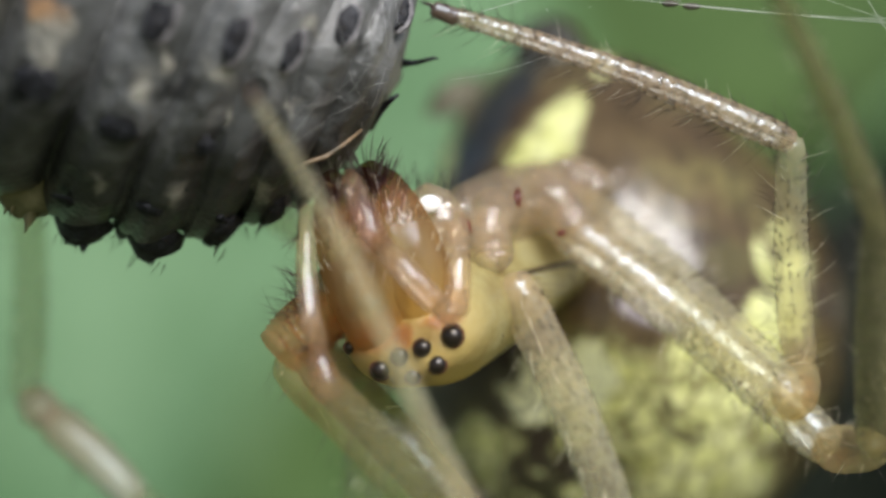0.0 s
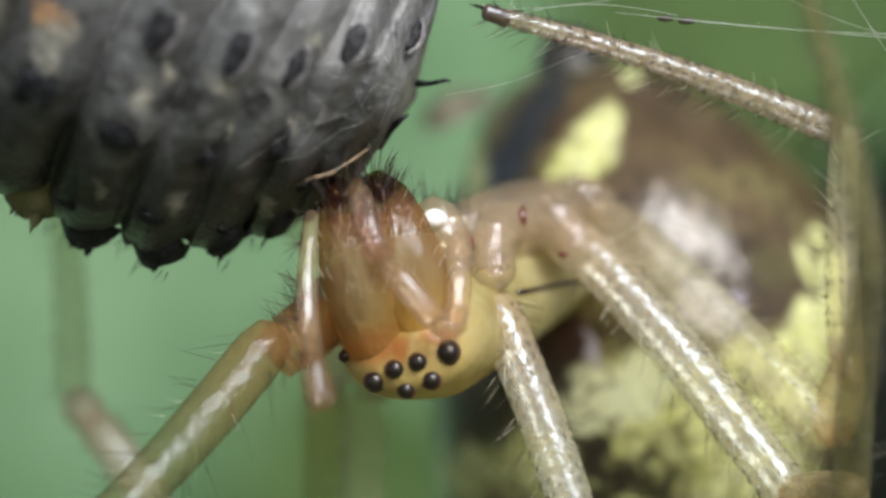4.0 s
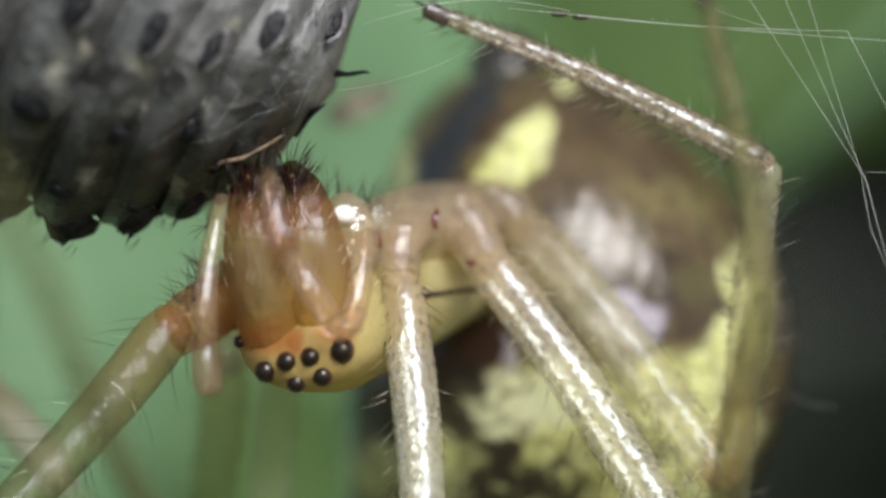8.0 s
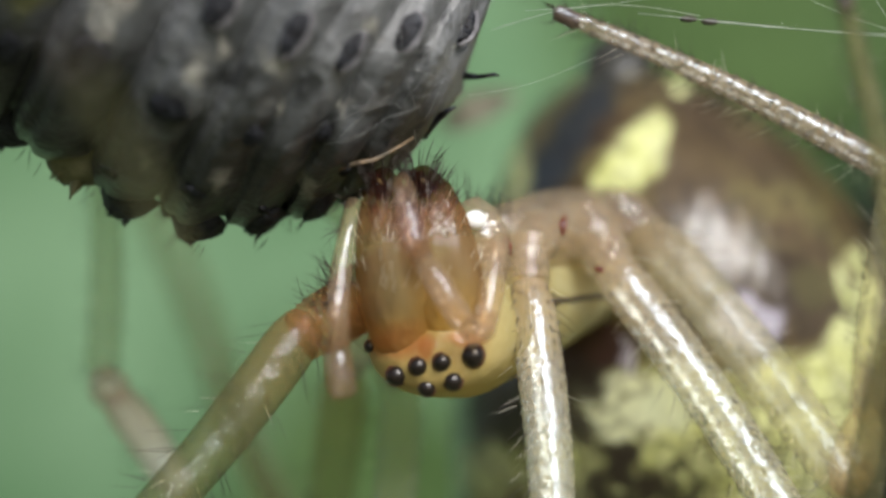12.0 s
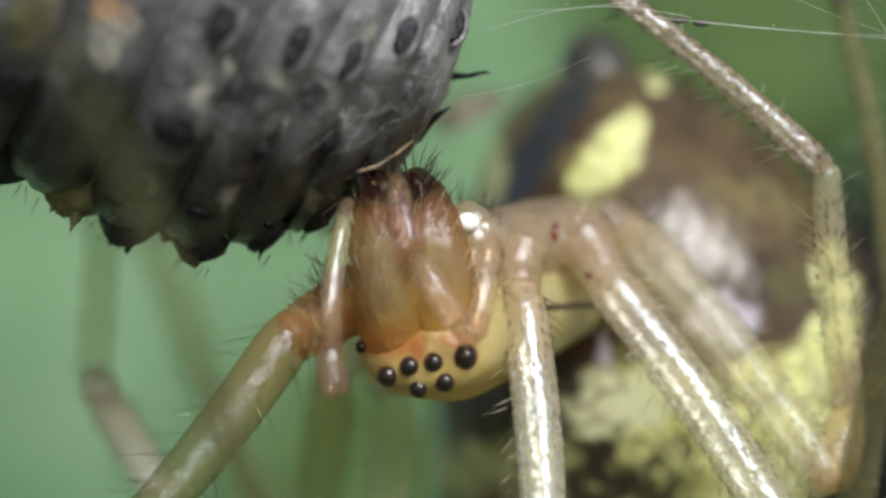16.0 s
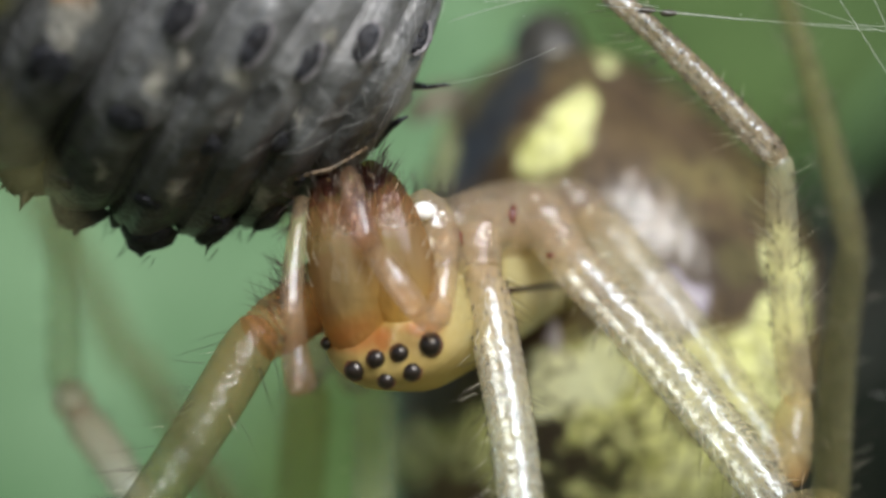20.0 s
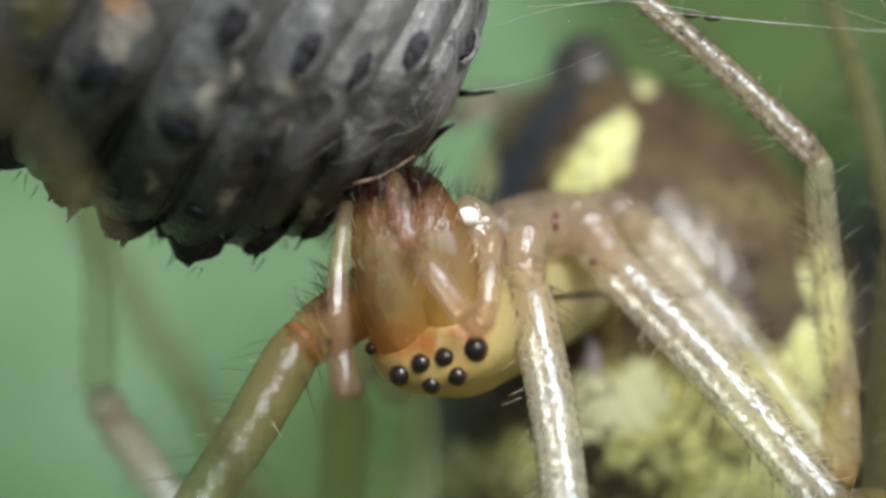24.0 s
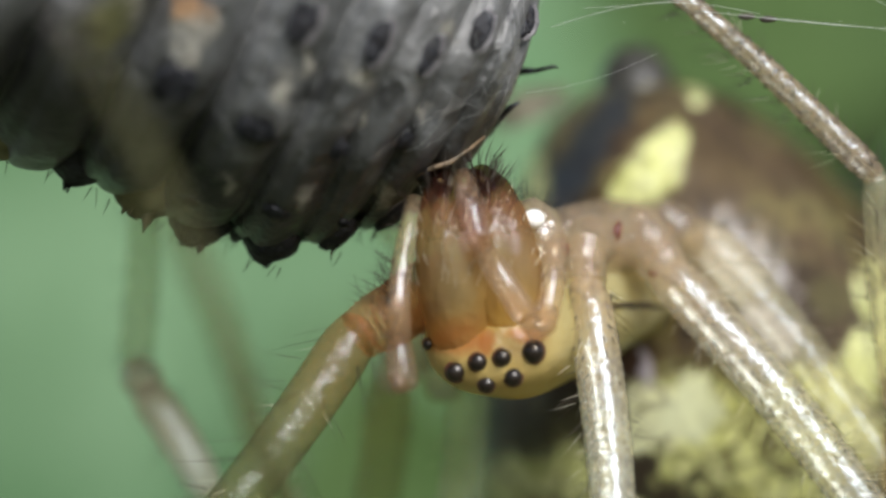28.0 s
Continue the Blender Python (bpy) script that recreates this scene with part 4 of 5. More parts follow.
# ---------------------------------------------------------------- legs
# joints of each leg in the spider's own space: hip, knee, end of patella, end of tibia, claw
LEGS = {
    "front_right": [
        (0, ((0.494, 0.371, 0.323), (0.898, 0.974, -1.391), (0.986, 0.893, -1.619), (1.152, 1.289, -2.768), (1.127, 1.524, -4.005))),
        (3.7, ((0.443, 0.368, 0.305), (0.983, 1.041, -1.344), (1.045, 0.887, -1.539), (1.322, 1.347, -2.642), (1.342, 1.618, -3.873))),
        (4.15, ((0.369, 0.328, 0.372), (0.469, -0.496, -1.295), (0.514, -0.315, -1.472), (0.854, 0.332, -2.457), (0.966, 0.748, -3.641))),
        (4.4, ((0.378, 0.295, 0.558), (0.067, -0.725, -0.967), (0.055, -0.836, -1.199), (0.589, -0.877, -2.302), (0.938, -0.881, -3.513))),
        (4.6, ((0.394, 0.295, 0.558), (0.254, -0.462, -1.137), (0.263, -0.562, -1.373), (0.802, -0.881, -2.428), (0.949, -0.431, -3.595))),
        (6.5, ((0.415, 0.242, 0.457), (0.565, -0.398, -1.284), (0.605, -0.458, -1.531), (1.025, -0.556, -2.679), (1.177, -0.556, -3.930))),
        (28, ((0.415, 0.242, 0.457), (0.565, -0.398, -1.284), (0.605, -0.458, -1.531), (1.025, -0.556, -2.679), (1.177, -0.556, -3.930))),
    ],
    "second_right": [
        (0, ((0.841, 0.804, 0.631), (2.123, 0.561, -0.948), (2.331, -0.077, -0.997), (2.469, -1.171, 0.257), (2.017, -2.093, 1.636))),
        (2.6, ((0.841, 0.804, 0.631), (2.123, 0.561, -0.948), (2.331, -0.077, -0.997), (2.469, -1.171, 0.257), (2.017, -2.093, 1.636))),
        (3, ((0.877, 0.815, 0.664), (1.906, 0.504, -1.079), (2.074, -0.136, -1.202), (2.329, -1.236, 0.027), (2.082, -2.246, 1.397))),
        (3.6, ((0.857, 0.789, 0.738), (1.988, 0.420, -0.928), (2.288, -0.174, -1.026), (2.465, -1.336, 0.160), (2.239, -2.146, 1.660))),
        (4.5, ((0.938, 0.745, 0.575), (1.900, -0.020, -1.063), (2.173, -0.626, -0.957), (2.293, -1.699, 0.316), (2.050, -1.379, 1.988))),
        (6.5, ((0.924, 0.658, 0.599), (2.027, 0.193, -1.062), (2.221, -0.447, -0.986), (2.379, -1.370, 0.396), (2.054, -1.401, 2.084))),
        (8, ((0.908, 0.645, 0.574), (2.025, 0.210, -1.086), (2.231, -0.426, -1.005), (2.390, -1.378, 0.357), (2.062, -1.351, 2.045))),
        (28, ((0.886, 0.606, 0.588), (2.149, 0.181, -0.967), (2.304, -0.473, -0.940), (2.385, -1.222, 0.550), (1.919, -1.663, 2.145))),
    ],
    "third_right": [
        (0, ((0.942, 1.200, 0.734), (1.945, 0.220, -0.657), (2.051, 0.641, -0.463), (2.187, -0.015, 0.803), (0.347, -0.290, 1.869))),
        (2.6, ((0.942, 1.200, 0.734), (1.945, 0.220, -0.657), (2.051, 0.641, -0.463), (2.187, -0.015, 0.803), (0.347, -0.290, 1.869))),
        (3, ((1.012, 1.212, 0.755), (1.916, 0.435, -0.820), (1.981, 0.043, -0.557), (2.286, 0.389, 0.799), (0.465, -0.203, 1.763))),
        (3.6, ((1.046, 1.183, 0.808), (2.172, 0.528, -0.677), (2.248, 0.171, -0.371), (2.399, 0.339, 1.044), (0.483, -0.078, 1.911))),
        (4.5, ((1.101, 1.146, 0.735), (2.255, 0.385, -0.676), (2.396, 0.684, -0.334), (2.532, 0.455, 1.074), (0.608, 0.162, 1.974))),
        (8, ((1.125, 1.146, 0.773), (2.263, 0.501, -0.707), (2.389, 0.700, -0.294), (2.542, 0.408, 1.101), (0.595, 0.394, 1.999))),
        (11.4, ((1.134, 1.139, 0.772), (2.272, 0.460, -0.694), (2.395, 0.683, -0.291), (2.543, 0.395, 1.105), (0.596, 0.388, 2.002))),
        (15, ((1.060, 1.107, 0.822), (2.225, 0.468, -0.640), (2.372, 0.598, -0.206), (2.248, 0.336, 1.197), (0.450, 0.387, 2.362))),
        (16.5, ((1.070, 1.095, 0.840), (2.231, 0.439, -0.617), (2.348, 0.640, -0.202), (2.143, 0.320, 1.179), (0.489, 0.301, 2.544))),
        (20, ((1.076, 1.100, 0.786), (2.110, 0.605, -0.823), (2.214, 0.684, -0.365), (2.166, 0.331, 1.023), (0.674, 0.280, 2.562))),
        (28, ((1.117, 1.054, 0.827), (2.319, 0.747, -0.711), (2.299, 0.621, -0.252), (2.079, 0.251, 1.114), (0.455, 0.231, 2.514))),
    ],
    "front_left": [
        (0, ((-0.720, 0.450, 0.120), (0.210, 0.340, -1.405), (0.235, 0.420, -1.570), (0.300, 0.750, -3.100), (0.300, 0.900, -4.500))),
        (2.85, ((-0.760, 0.350, 0.120), (0.150, 0.200, -1.415), (0.175, 0.280, -1.580), (0.240, 0.600, -3.110), (0.240, 0.750, -4.500))),
        (3, ((-0.930, -0.010, 0.117), (-1.400, -1.000, -1.300), (-1.430, -1.000, -1.470), (-1.500, -1.000, -3.000), (-1.550, -0.900, -4.400))),
        (3.1, ((-0.920, 0.020, 0.180), (-1.800, -0.850, -1.100), (-1.900, -0.900, -1.230), (-2.300, -1.300, -2.700), (-2.600, -1.500, -4.100))),
        (3.2, ((-0.910, 0.020, 0.180), (-1.450, -0.900, -1.260), (-1.490, -0.920, -1.430), (-1.600, -1.000, -2.980), (-1.650, -0.950, -4.380))),
        (3.3, ((-0.910, 0.030, 0.250), (-2.360, -0.780, -0.200), (-2.500, -0.850, -0.270), (-3.100, -1.500, -1.560), (-3.600, -2.200, -2.700))),
        (3.5, ((-0.915, 0.031, 0.299), (-2.085, -0.641, -0.822), (-2.213, -0.756, -0.898), (-2.925, -1.795, -1.830), (-3.596, -0.978, -2.828))),
        (4, ((-0.870, 0.086, 0.273), (-2.120, -0.423, -0.840), (-2.257, -0.523, -0.923), (-2.854, -1.542, -1.952), (-3.252, -2.654, -2.801))),
        (8, ((-0.850, 0.136, 0.236), (-1.980, -0.267, -1.042), (-2.068, -0.389, -1.151), (-2.664, -0.773, -2.548), (-3.179, -1.247, -3.823))),
        (28, ((-0.875, 0.158, 0.201), (-1.890, -0.123, -1.202), (-1.995, -0.212, -1.329), (-2.560, -0.511, -2.760), (-3.094, -0.615, -4.109))),
    ],
    "second_left": [
        (0, ((-0.468, 1.555, -0.170), (-0.834, 1.025, -1.621), (-0.905, -0.040, -1.911), (-1.399, -3.528, -2.008), (-2.430, -1.380, -2.320))),
        (3.9, ((-0.442, 1.546, -0.127), (-0.731, 0.993, -1.587), (-0.768, -0.083, -1.842), (-1.220, -3.576, -1.944), (-2.250, -1.439, -2.320))),
        (4.3, ((-0.328, 1.539, -0.159), (-0.500, 0.832, -1.570), (-0.531, -0.272, -1.633), (-1.145, -3.487, -0.325), (-1.615, -5.401, 1.048))),
        (6.5, ((-0.301, 1.534, -0.229), (-0.451, 0.693, -1.568), (-0.508, -0.410, -1.511), (-1.141, -3.466, 0.126), (-1.743, -5.279, 1.583))),
        (8, ((-0.339, 1.538, -0.212), (-0.469, 0.658, -1.527), (-0.541, -0.444, -1.466), (-1.080, -3.573, 0.063), (-1.681, -5.319, 1.600))),
        (17, ((-0.271, 1.551, -0.166), (-0.414, 0.787, -1.551), (-0.536, -0.313, -1.558), (-1.310, -3.376, 0.001), (-1.946, -5.172, 1.466))),
        (28, ((-0.194, 1.557, -0.102), (-0.402, 0.851, -1.509), (-0.907, -0.132, -1.557), (-1.577, -3.218, 0.006), (-2.282, -5.086, 1.343))),
    ],
    "third_left": [
        (0, ((-0.827, -0.129, 0.081), (-0.029, -1.109, -1.182), (0.097, -0.986, -1.123), (-0.306, -1.486, 0.306), (-0.772, -1.914, 1.616))),
        (2.6, ((-0.827, -0.129, 0.081), (-0.029, -1.109, -1.182), (0.097, -0.986, -1.123), (-0.306, -1.486, 0.306), (-0.772, -1.914, 1.616))),
        (2.68, ((-0.850, -0.100, 0.060), (-0.030, -1.100, -1.190), (0.050, -1.200, -1.200), (-1.000, -1.900, -0.500), (-1.900, -2.500, 0.300))),
        (2.8, ((-0.880, -0.080, 0.040), (-0.040, -1.080, -1.200), (0.000, -1.200, -1.300), (-0.950, -1.900, -1.330), (-1.280, -2.050, 0.050))),
        (2.88, ((-0.890, -0.070, 0.030), (-0.050, -1.070, -1.210), (-0.020, -1.200, -1.320), (-0.900, -1.900, -2.200), (-1.900, -2.200, -1.300))),
        (3, ((-0.900, -0.060, 0.020), (-0.060, -1.060, -1.220), (-0.050, -1.200, -1.350), (-0.600, -1.700, -2.700), (-1.000, -2.000, -4.000))),
        (3.22, ((-0.860, -0.050, 0.020), (-0.040, -1.060, -1.220), (-0.030, -1.200, -1.350), (-0.500, -1.600, -2.750), (-0.700, -1.800, -4.050))),
        (3.4, ((-0.800, 0.030, 0.060), (-0.830, -0.220, -1.710), (-0.830, -0.260, -1.890), (-0.700, -0.300, -3.440), (-0.600, -0.300, -4.730))),
        (3.75, ((-0.654, 1.737, -0.046), (-0.930, 2.200, -1.750), (-0.950, 2.200, -1.930), (-0.700, 2.500, -3.450), (-0.400, 2.600, -4.700))),
        (28, ((-0.654, 1.737, -0.046), (-0.930, 2.200, -1.750), (-0.950, 2.200, -1.930), (-0.700, 2.500, -3.450), (-0.400, 2.600, -4.700))),
    ],
    "fourth_left": [
        (0, ((-2.258, 1.805, 1.632), (-2.493, 1.794, 0.221), (-2.385, 1.781, 0.077), (-1.949, 1.729, -0.505), (-1.231, 1.644, -1.463))),
        (2.6, ((-2.287, 1.839, 1.575), (-2.511, 1.810, 0.163), (-2.403, 1.795, 0.020), (-1.963, 1.732, -0.559), (-1.240, 1.629, -1.512))),
        (3, ((-2.221, 1.819, 1.645), (-2.490, 1.789, 0.241), (-2.382, 1.775, 0.098), (-1.942, 1.718, -0.482), (-1.219, 1.625, -1.436))),
        (3.4, ((-2.073, 1.803, 1.502), (-2.207, 1.810, 0.078), (-2.096, 1.797, -0.063), (-1.645, 1.744, -0.635), (-0.905, 1.658, -1.575))),
        (4, ((-2.132, 1.834, 1.500), (-2.181, 1.799, 0.071), (-2.091, 1.775, -0.083), (-1.725, 1.679, -0.708), (-1.125, 1.521, -1.734))),
        (4.5, ((-2.238, 1.882, 1.290), (-2.201, 1.789, -0.136), (-2.083, 1.760, -0.269), (-1.604, 1.644, -0.807), (-0.816, 1.453, -1.692))),
        (17, ((-2.112, 1.936, 1.383), (-2.109, 1.871, -0.046), (-2.043, 1.885, -0.215), (-1.679, 1.596, -0.782), (-1.115, 1.716, -1.875))),
        (28, ((-2.182, 1.920, 1.484), (-2.209, 1.912, 0.054), (-2.144, 1.921, -0.117), (-1.749, 1.847, -0.729), (-1.220, 1.801, -1.845))),
    ],
}
# name of the leg: half-thickness at each joint, bristle length, materials
BUILD = {
    "front_right": ((0.135, 0.12, 0.11, 0.08, 0.03), 0.20, (LEG, KNEE, LEG, LEG_BROWN)),
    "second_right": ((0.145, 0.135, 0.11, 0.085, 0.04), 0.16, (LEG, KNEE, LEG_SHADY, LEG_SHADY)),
    "third_right": ((0.165, 0.14, 0.105, 0.085, 0.045), 0.2, (LEG_DULL, KNEE, LEG_DULL, LEG_BROWN)),
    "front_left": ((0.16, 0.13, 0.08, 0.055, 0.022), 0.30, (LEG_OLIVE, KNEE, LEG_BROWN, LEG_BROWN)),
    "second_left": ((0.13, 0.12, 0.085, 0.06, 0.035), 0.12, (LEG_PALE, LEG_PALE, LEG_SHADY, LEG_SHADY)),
    "third_left": ((0.15, 0.125, 0.08, 0.055, 0.022), 0.2, (LEG_CROSS, KNEE, LEG_DULL, LEG_DULL)),
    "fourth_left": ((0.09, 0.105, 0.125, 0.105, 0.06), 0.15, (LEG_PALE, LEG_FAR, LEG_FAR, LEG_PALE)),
}
SEGMENTS = ("femur", "patella", "tibia", "metatarsus")
LABELS = ("pale translucent thigh freckled with dark bristle sockets", "orange-brown knee", "pale translucent shin with dark hairs", "thin brownish foot with bristles")


def spider_legs(spider):
    made = {}
    rng = random.Random(21)
    for leg, (radii, hair, mats) in BUILD.items():
        joints = LEGS[leg][-1][1]
        made[leg] = []
        for i, seg in enumerate(SEGMENTS):
            a, b = Vector(joints[i]), Vector(joints[i + 1])
            length = (b - a).length
            ob = part(seg, limb(length, radii[i], radii[i + 1], 0.05 if i != 1 else 0.12, 22, (0.02, 0.0, 0.015, -0.02)[i]), mats[i], spider, LABELS[i], aim(a, b))
            n = int(length * (45, 40, 65, 80)[i])
            part("bristles", limb_bristles(rng, length, radii[i], radii[i + 1], n, hair * (1.2, 0.8, 1.2, 1)[i], r=0.0022), HAIR, ob, "fine dark bristles", kind="stuff")
            if leg in ("front_right", "second_right", "third_right") and i in (0, 2, 3):
                part("setae", setae(rng, length, radii[i], radii[i + 1], (0.02, 0.0, 0.015, -0.02)[i]), HAIR, ob, "rows of short dark setae", kind="stuff")
            part("down", limb_bristles(rng, length, radii[i], radii[i + 1], int(n * (1.1 if i == 0 and "right" in leg else 0.25)), hair * (1.0 if "right" in leg else 0.6), 14, 0.0016), HAIR_PALE, ob, "fine pale down", kind="stuff")
            if i == 3:
                tip = limb(length * 0.06, radii[4] * 1.16, radii[4] * 1.05, 0.0, 16, 0.0, False)
                part("tarsus_tip", ([(x + length * 0.95, y, z) for x, y, z in tip[0]], tip[1]), TIP, ob, "dark brown foot tip")
                part("claw", joined([bristle((length, 0.01 * k, 0), (1, 0.25 * k, -0.5), 0.12, 0.014, 0.5) for k in (-1, 1)]), FANG, ob, "tiny dark claws")
            made[leg].append(ob)
    return made


# ---------------------------------------------------------------- the prey
PREY = (-1.472, 0.700, 0.888)      # the point about which the prey sways
PREY_TIP = Vector((0.753, 0.050, 0.100))
AXIS = Vector((-0.875, -0.12, 0.455)).normalized()
FRONT = (Vector((0, -1, 0)) - AXIS * AXIS.dot(Vector((0, -1, 0)))).normalized()
DOWN = FRONT.cross(AXIS) if FRONT.cross(AXIS).z < 0 else -FRONT.cross(AXIS)
PROFILE = ((-0.10, 0.12), (-0.04, 0.38), (0.0, 0.54), (0.12, 0.78), (0.32, 1.04), (0.81, 1.38), (1.22, 1.50), (2.5, 1.52), (3.2, 1.45), (4.4, 1.0), (5.0, 0.4), (5.1, 0.1))
EDGES = [0.0, 0.11, 0.28, 0.53, 0.81, 1.18, 1.64, 2.16, 2.7, 3.25, 3.8, 4.4, 5.1]


def prey_radius(s):
    for (a, ra), (b, rb) in zip(PROFILE, PROFILE[1:]):
        if a <= s <= b:
            return ra + (rb - ra) * (s - a) / (b - a)
    return 0.1


def prey_fold(s):
    for a, b in zip(EDGES, EDGES[1:]):
        if a <= s <= b:
            q = (s - a) / (b - a)
            return max(0.0, math.sin(math.pi * q) ** 0.62 - 0.16 * math.exp(-((q - 0.7) / 0.07) ** 2)), b - a
    return 0.0, 0.2


def prey_point(s, deg, lift=0.0):
    """A point of the prey's hide: s mm along it, deg degrees round it from the side that faces the camera, down being positive."""
    f, seg = prey_fold(s)
    r = prey_radius(s) - (0.05 + 0.27 * seg) * (1 - f)
    a = radians(deg)
    n = FRONT * math.cos(a) + DOWN * math.sin(a)
    lump = 0.05 * noise.noise(Vector((s * 2.2, math.cos(a) * 2.5, math.sin(a) * 2.5)))
    lump += 0.02 * noise.noise(Vector((s * 6, math.cos(a) * 7, math.sin(a) * 7)))
    skew = 0.05 * math.sin(2 * a + 0.6) + 0.02 * noise.noise(Vector((s * 1.5, 3 * math.cos(a), 3 * math.sin(a))))
    return PREY_TIP + AXIS * (s + skew * min(1, s * 2)) + n * (r + lump * min(1, r) + lift), n


# the larva's markings: mm along it, degrees round it from the side that faces out, half-sizes in mm
WARTS = ((0.14, -23, 0.06, 0.11), (0.43, -5, 0.06, 0.12), (0.66, 6.5, 0.055, 0.125), (0.985, 8.5, 0.062, 0.14), (1.41, 10.5, 0.078, 0.14),
         (0.24, -52, 0.06, 0.1), (0.56, -38, 0.06, 0.11), (0.86, -30, 0.06, 0.12), (1.26, -27, 0.07, 0.13), (1.8, -26, 0.08, 0.15), (2.5, 10, 0.09, 0.15))
PITS = ((0.56, 33, 0.075, 0.085), (0.92, 37, 0.095, 0.085), (1.39, 37, 0.12, 0.1), (1.9, 35, 0.13, 0.15), (0.66, 65, 0.07, 0.06), (1.04, 61, 0.09, 0.075),
        (1.46, 69, 0.13, 0.08), (0.34, 48, 0.05, 0.07), (2.35, 45, 0.12, 0.14))
PALE = ((1.95, 21, 0.09), (1.9, 25.5, 0.07), (1.34, 25.5, 0.06), (1.30, 19.5, 0.045), (0.965, 17, 0.05), (0.84, 28.5, 0.05), (0.60, -1, 0.035), (0.545, 24, 0.03),
        (1.36, 57, 0.05), (0.93, 54, 0.05), (0.46, 57, 0.06), (2.3, 20, 0.08))
TEETH = ((0.2, 82, 0.06, 0.05), (0.37, 80, 0.08, 0.075), (0.5, 88, 0.05, 0.05), (0.63, 82, 0.10, 0.10), (0.95, 84, 0.13, 0.12), (1.12, 92, 0.06, 0.05), (1.36, 88, 0.14, 0.11),
         (1.72, 88, 0.19, 0.2), (2.12, 90, 0.18, 0.17), (2.56, 90, 0.17, 0.12), (3.1, 90, 0.2, 0.12), (3.6, 90, 0.2, 0.12))


def prey_materials():
    m = mat("prey_hide", (0.1, 0.1, 0.095), 0.38, coat=0.2)
    v = coords(m)
    w = warp(m, v, 3.0, 0.2)
    ragged = warp(m, w, 6.0, 0.22)
    c = ramp(m, noise_tex(m, w, 1.6, 5), [(0.28, (0.04, 0.042, 0.042)), (0.5, (0.122, 0.126, 0.13)), (0.72, (0.28, 0.285, 0.295))])
    c = mix(m, ramp(m, noise_tex(m, v, 8.0, 5), [(0.5, (0, 0, 0)), (0.72, (0.7, 0.7, 0.7))]), c, (0.04, 0.038, 0.036))
    c = mix(m, calc(m, "MULTIPLY", ramp(m, noise_tex(m, w, 1.1, 3), [(0.5, (0, 0, 0)), (0.66, (1, 1, 1))]), 0.3), c, (0.075, 0.068, 0.06))
    # dark blotches at pits and bite; the rest put underside shade into the colour
    pits_and_shade = None
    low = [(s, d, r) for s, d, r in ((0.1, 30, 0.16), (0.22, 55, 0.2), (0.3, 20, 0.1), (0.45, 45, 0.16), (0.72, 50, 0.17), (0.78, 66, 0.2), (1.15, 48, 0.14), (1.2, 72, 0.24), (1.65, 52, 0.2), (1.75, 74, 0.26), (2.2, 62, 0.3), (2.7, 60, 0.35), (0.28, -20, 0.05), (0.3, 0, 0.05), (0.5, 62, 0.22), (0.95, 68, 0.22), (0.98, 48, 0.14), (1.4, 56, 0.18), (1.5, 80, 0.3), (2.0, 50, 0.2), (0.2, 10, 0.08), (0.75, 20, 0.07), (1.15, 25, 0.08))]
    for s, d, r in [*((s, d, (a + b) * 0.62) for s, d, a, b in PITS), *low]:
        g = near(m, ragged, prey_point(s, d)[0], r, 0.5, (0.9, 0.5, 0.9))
        pits_and_shade = g if pits_and_shade is None else calc(m, "MAXIMUM", pits_and_shade, g)
    c = mix(m, calc(m, "MULTIPLY", pits_and_shade, 0.82), c, (0.016, 0.016, 0.016))
    pale = ramp(m, noise_tex(m, v, 6.0, 4), [(0.3, (0.32, 0.30, 0.26)), (0.7, (0.56, 0.54, 0.47))])
    patch = None
    for s, d, r in PALE:
        g = near(m, ragged, prey_point(s, d)[0], r, 0.8, (1.2, 0.4, 0.75))
        patch = g if patch is None else calc(m, "MAXIMUM", patch, g)
    c = mix(m, calc(m, "MULTIPLY", patch, 0.65), c, pale)
    c = mix(m, calc(m, "MULTIPLY", near(m, ragged, prey_point(2.02, 17)[0], 0.09, 0.6), 0.75), c, (0.46, 0.26, 0.13))
    c = mix(m, calc(m, "MULTIPLY", near(m, ragged, prey_point(2.35, 27)[0], 0.16, 0.6), 0.7), c, (0.12, 0.12, 0.03))
    c = mix(m, calc(m, "MULTIPLY", near(m, ragged, prey_point(1.8, 80)[0], 0.14, 0.6), 0.7), c, (0.12, 0.125, 0.03))
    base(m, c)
    fine = calc(m, "ADD", noise_tex(m, v, 5.0, 4), calc(m, "MULTIPLY", noise_tex(m, v, 22.0, 4), 0.35))
    bump(m, fine, 0.045, 0.9)
    dark = mat("prey_tubercle", (0.012, 0.012, 0.014), 0.5, spec=0.3)
    v = coords(dark)
    base(dark, ramp(dark, noise_tex(dark, v, 12.0, 4), [(0.35, (0.006, 0.006, 0.008)), (0.75, (0.04, 0.042, 0.052))]))
    bump(dark, noise_tex(dark, v, 18.0, 4), 0.03, 1.0)
    halo = mat("prey_wart_rim", (0.2, 0.2, 0.2), 0.4)
    v = coords(halo)
    base(halo, ramp(halo, noise_tex(halo, v, 7.0, 5), [(0.35, (0.10, 0.095, 0.10)), (0.7, (0.25, 0.24, 0.255))]))
    bump(halo, noise_tex(halo, v, 14.0, 6), 0.03, 0.8)
    yolk = mat("prey_yellow", (0.3, 0.26, 0.08), 0.5)
    v = coords(yolk)
    base(yolk, ramp(yolk, noise_tex(yolk, v, 8.0, 4), [(0.3, (0.09, 0.085, 0.03)), (0.7, (0.26, 0.24, 0.13))]))
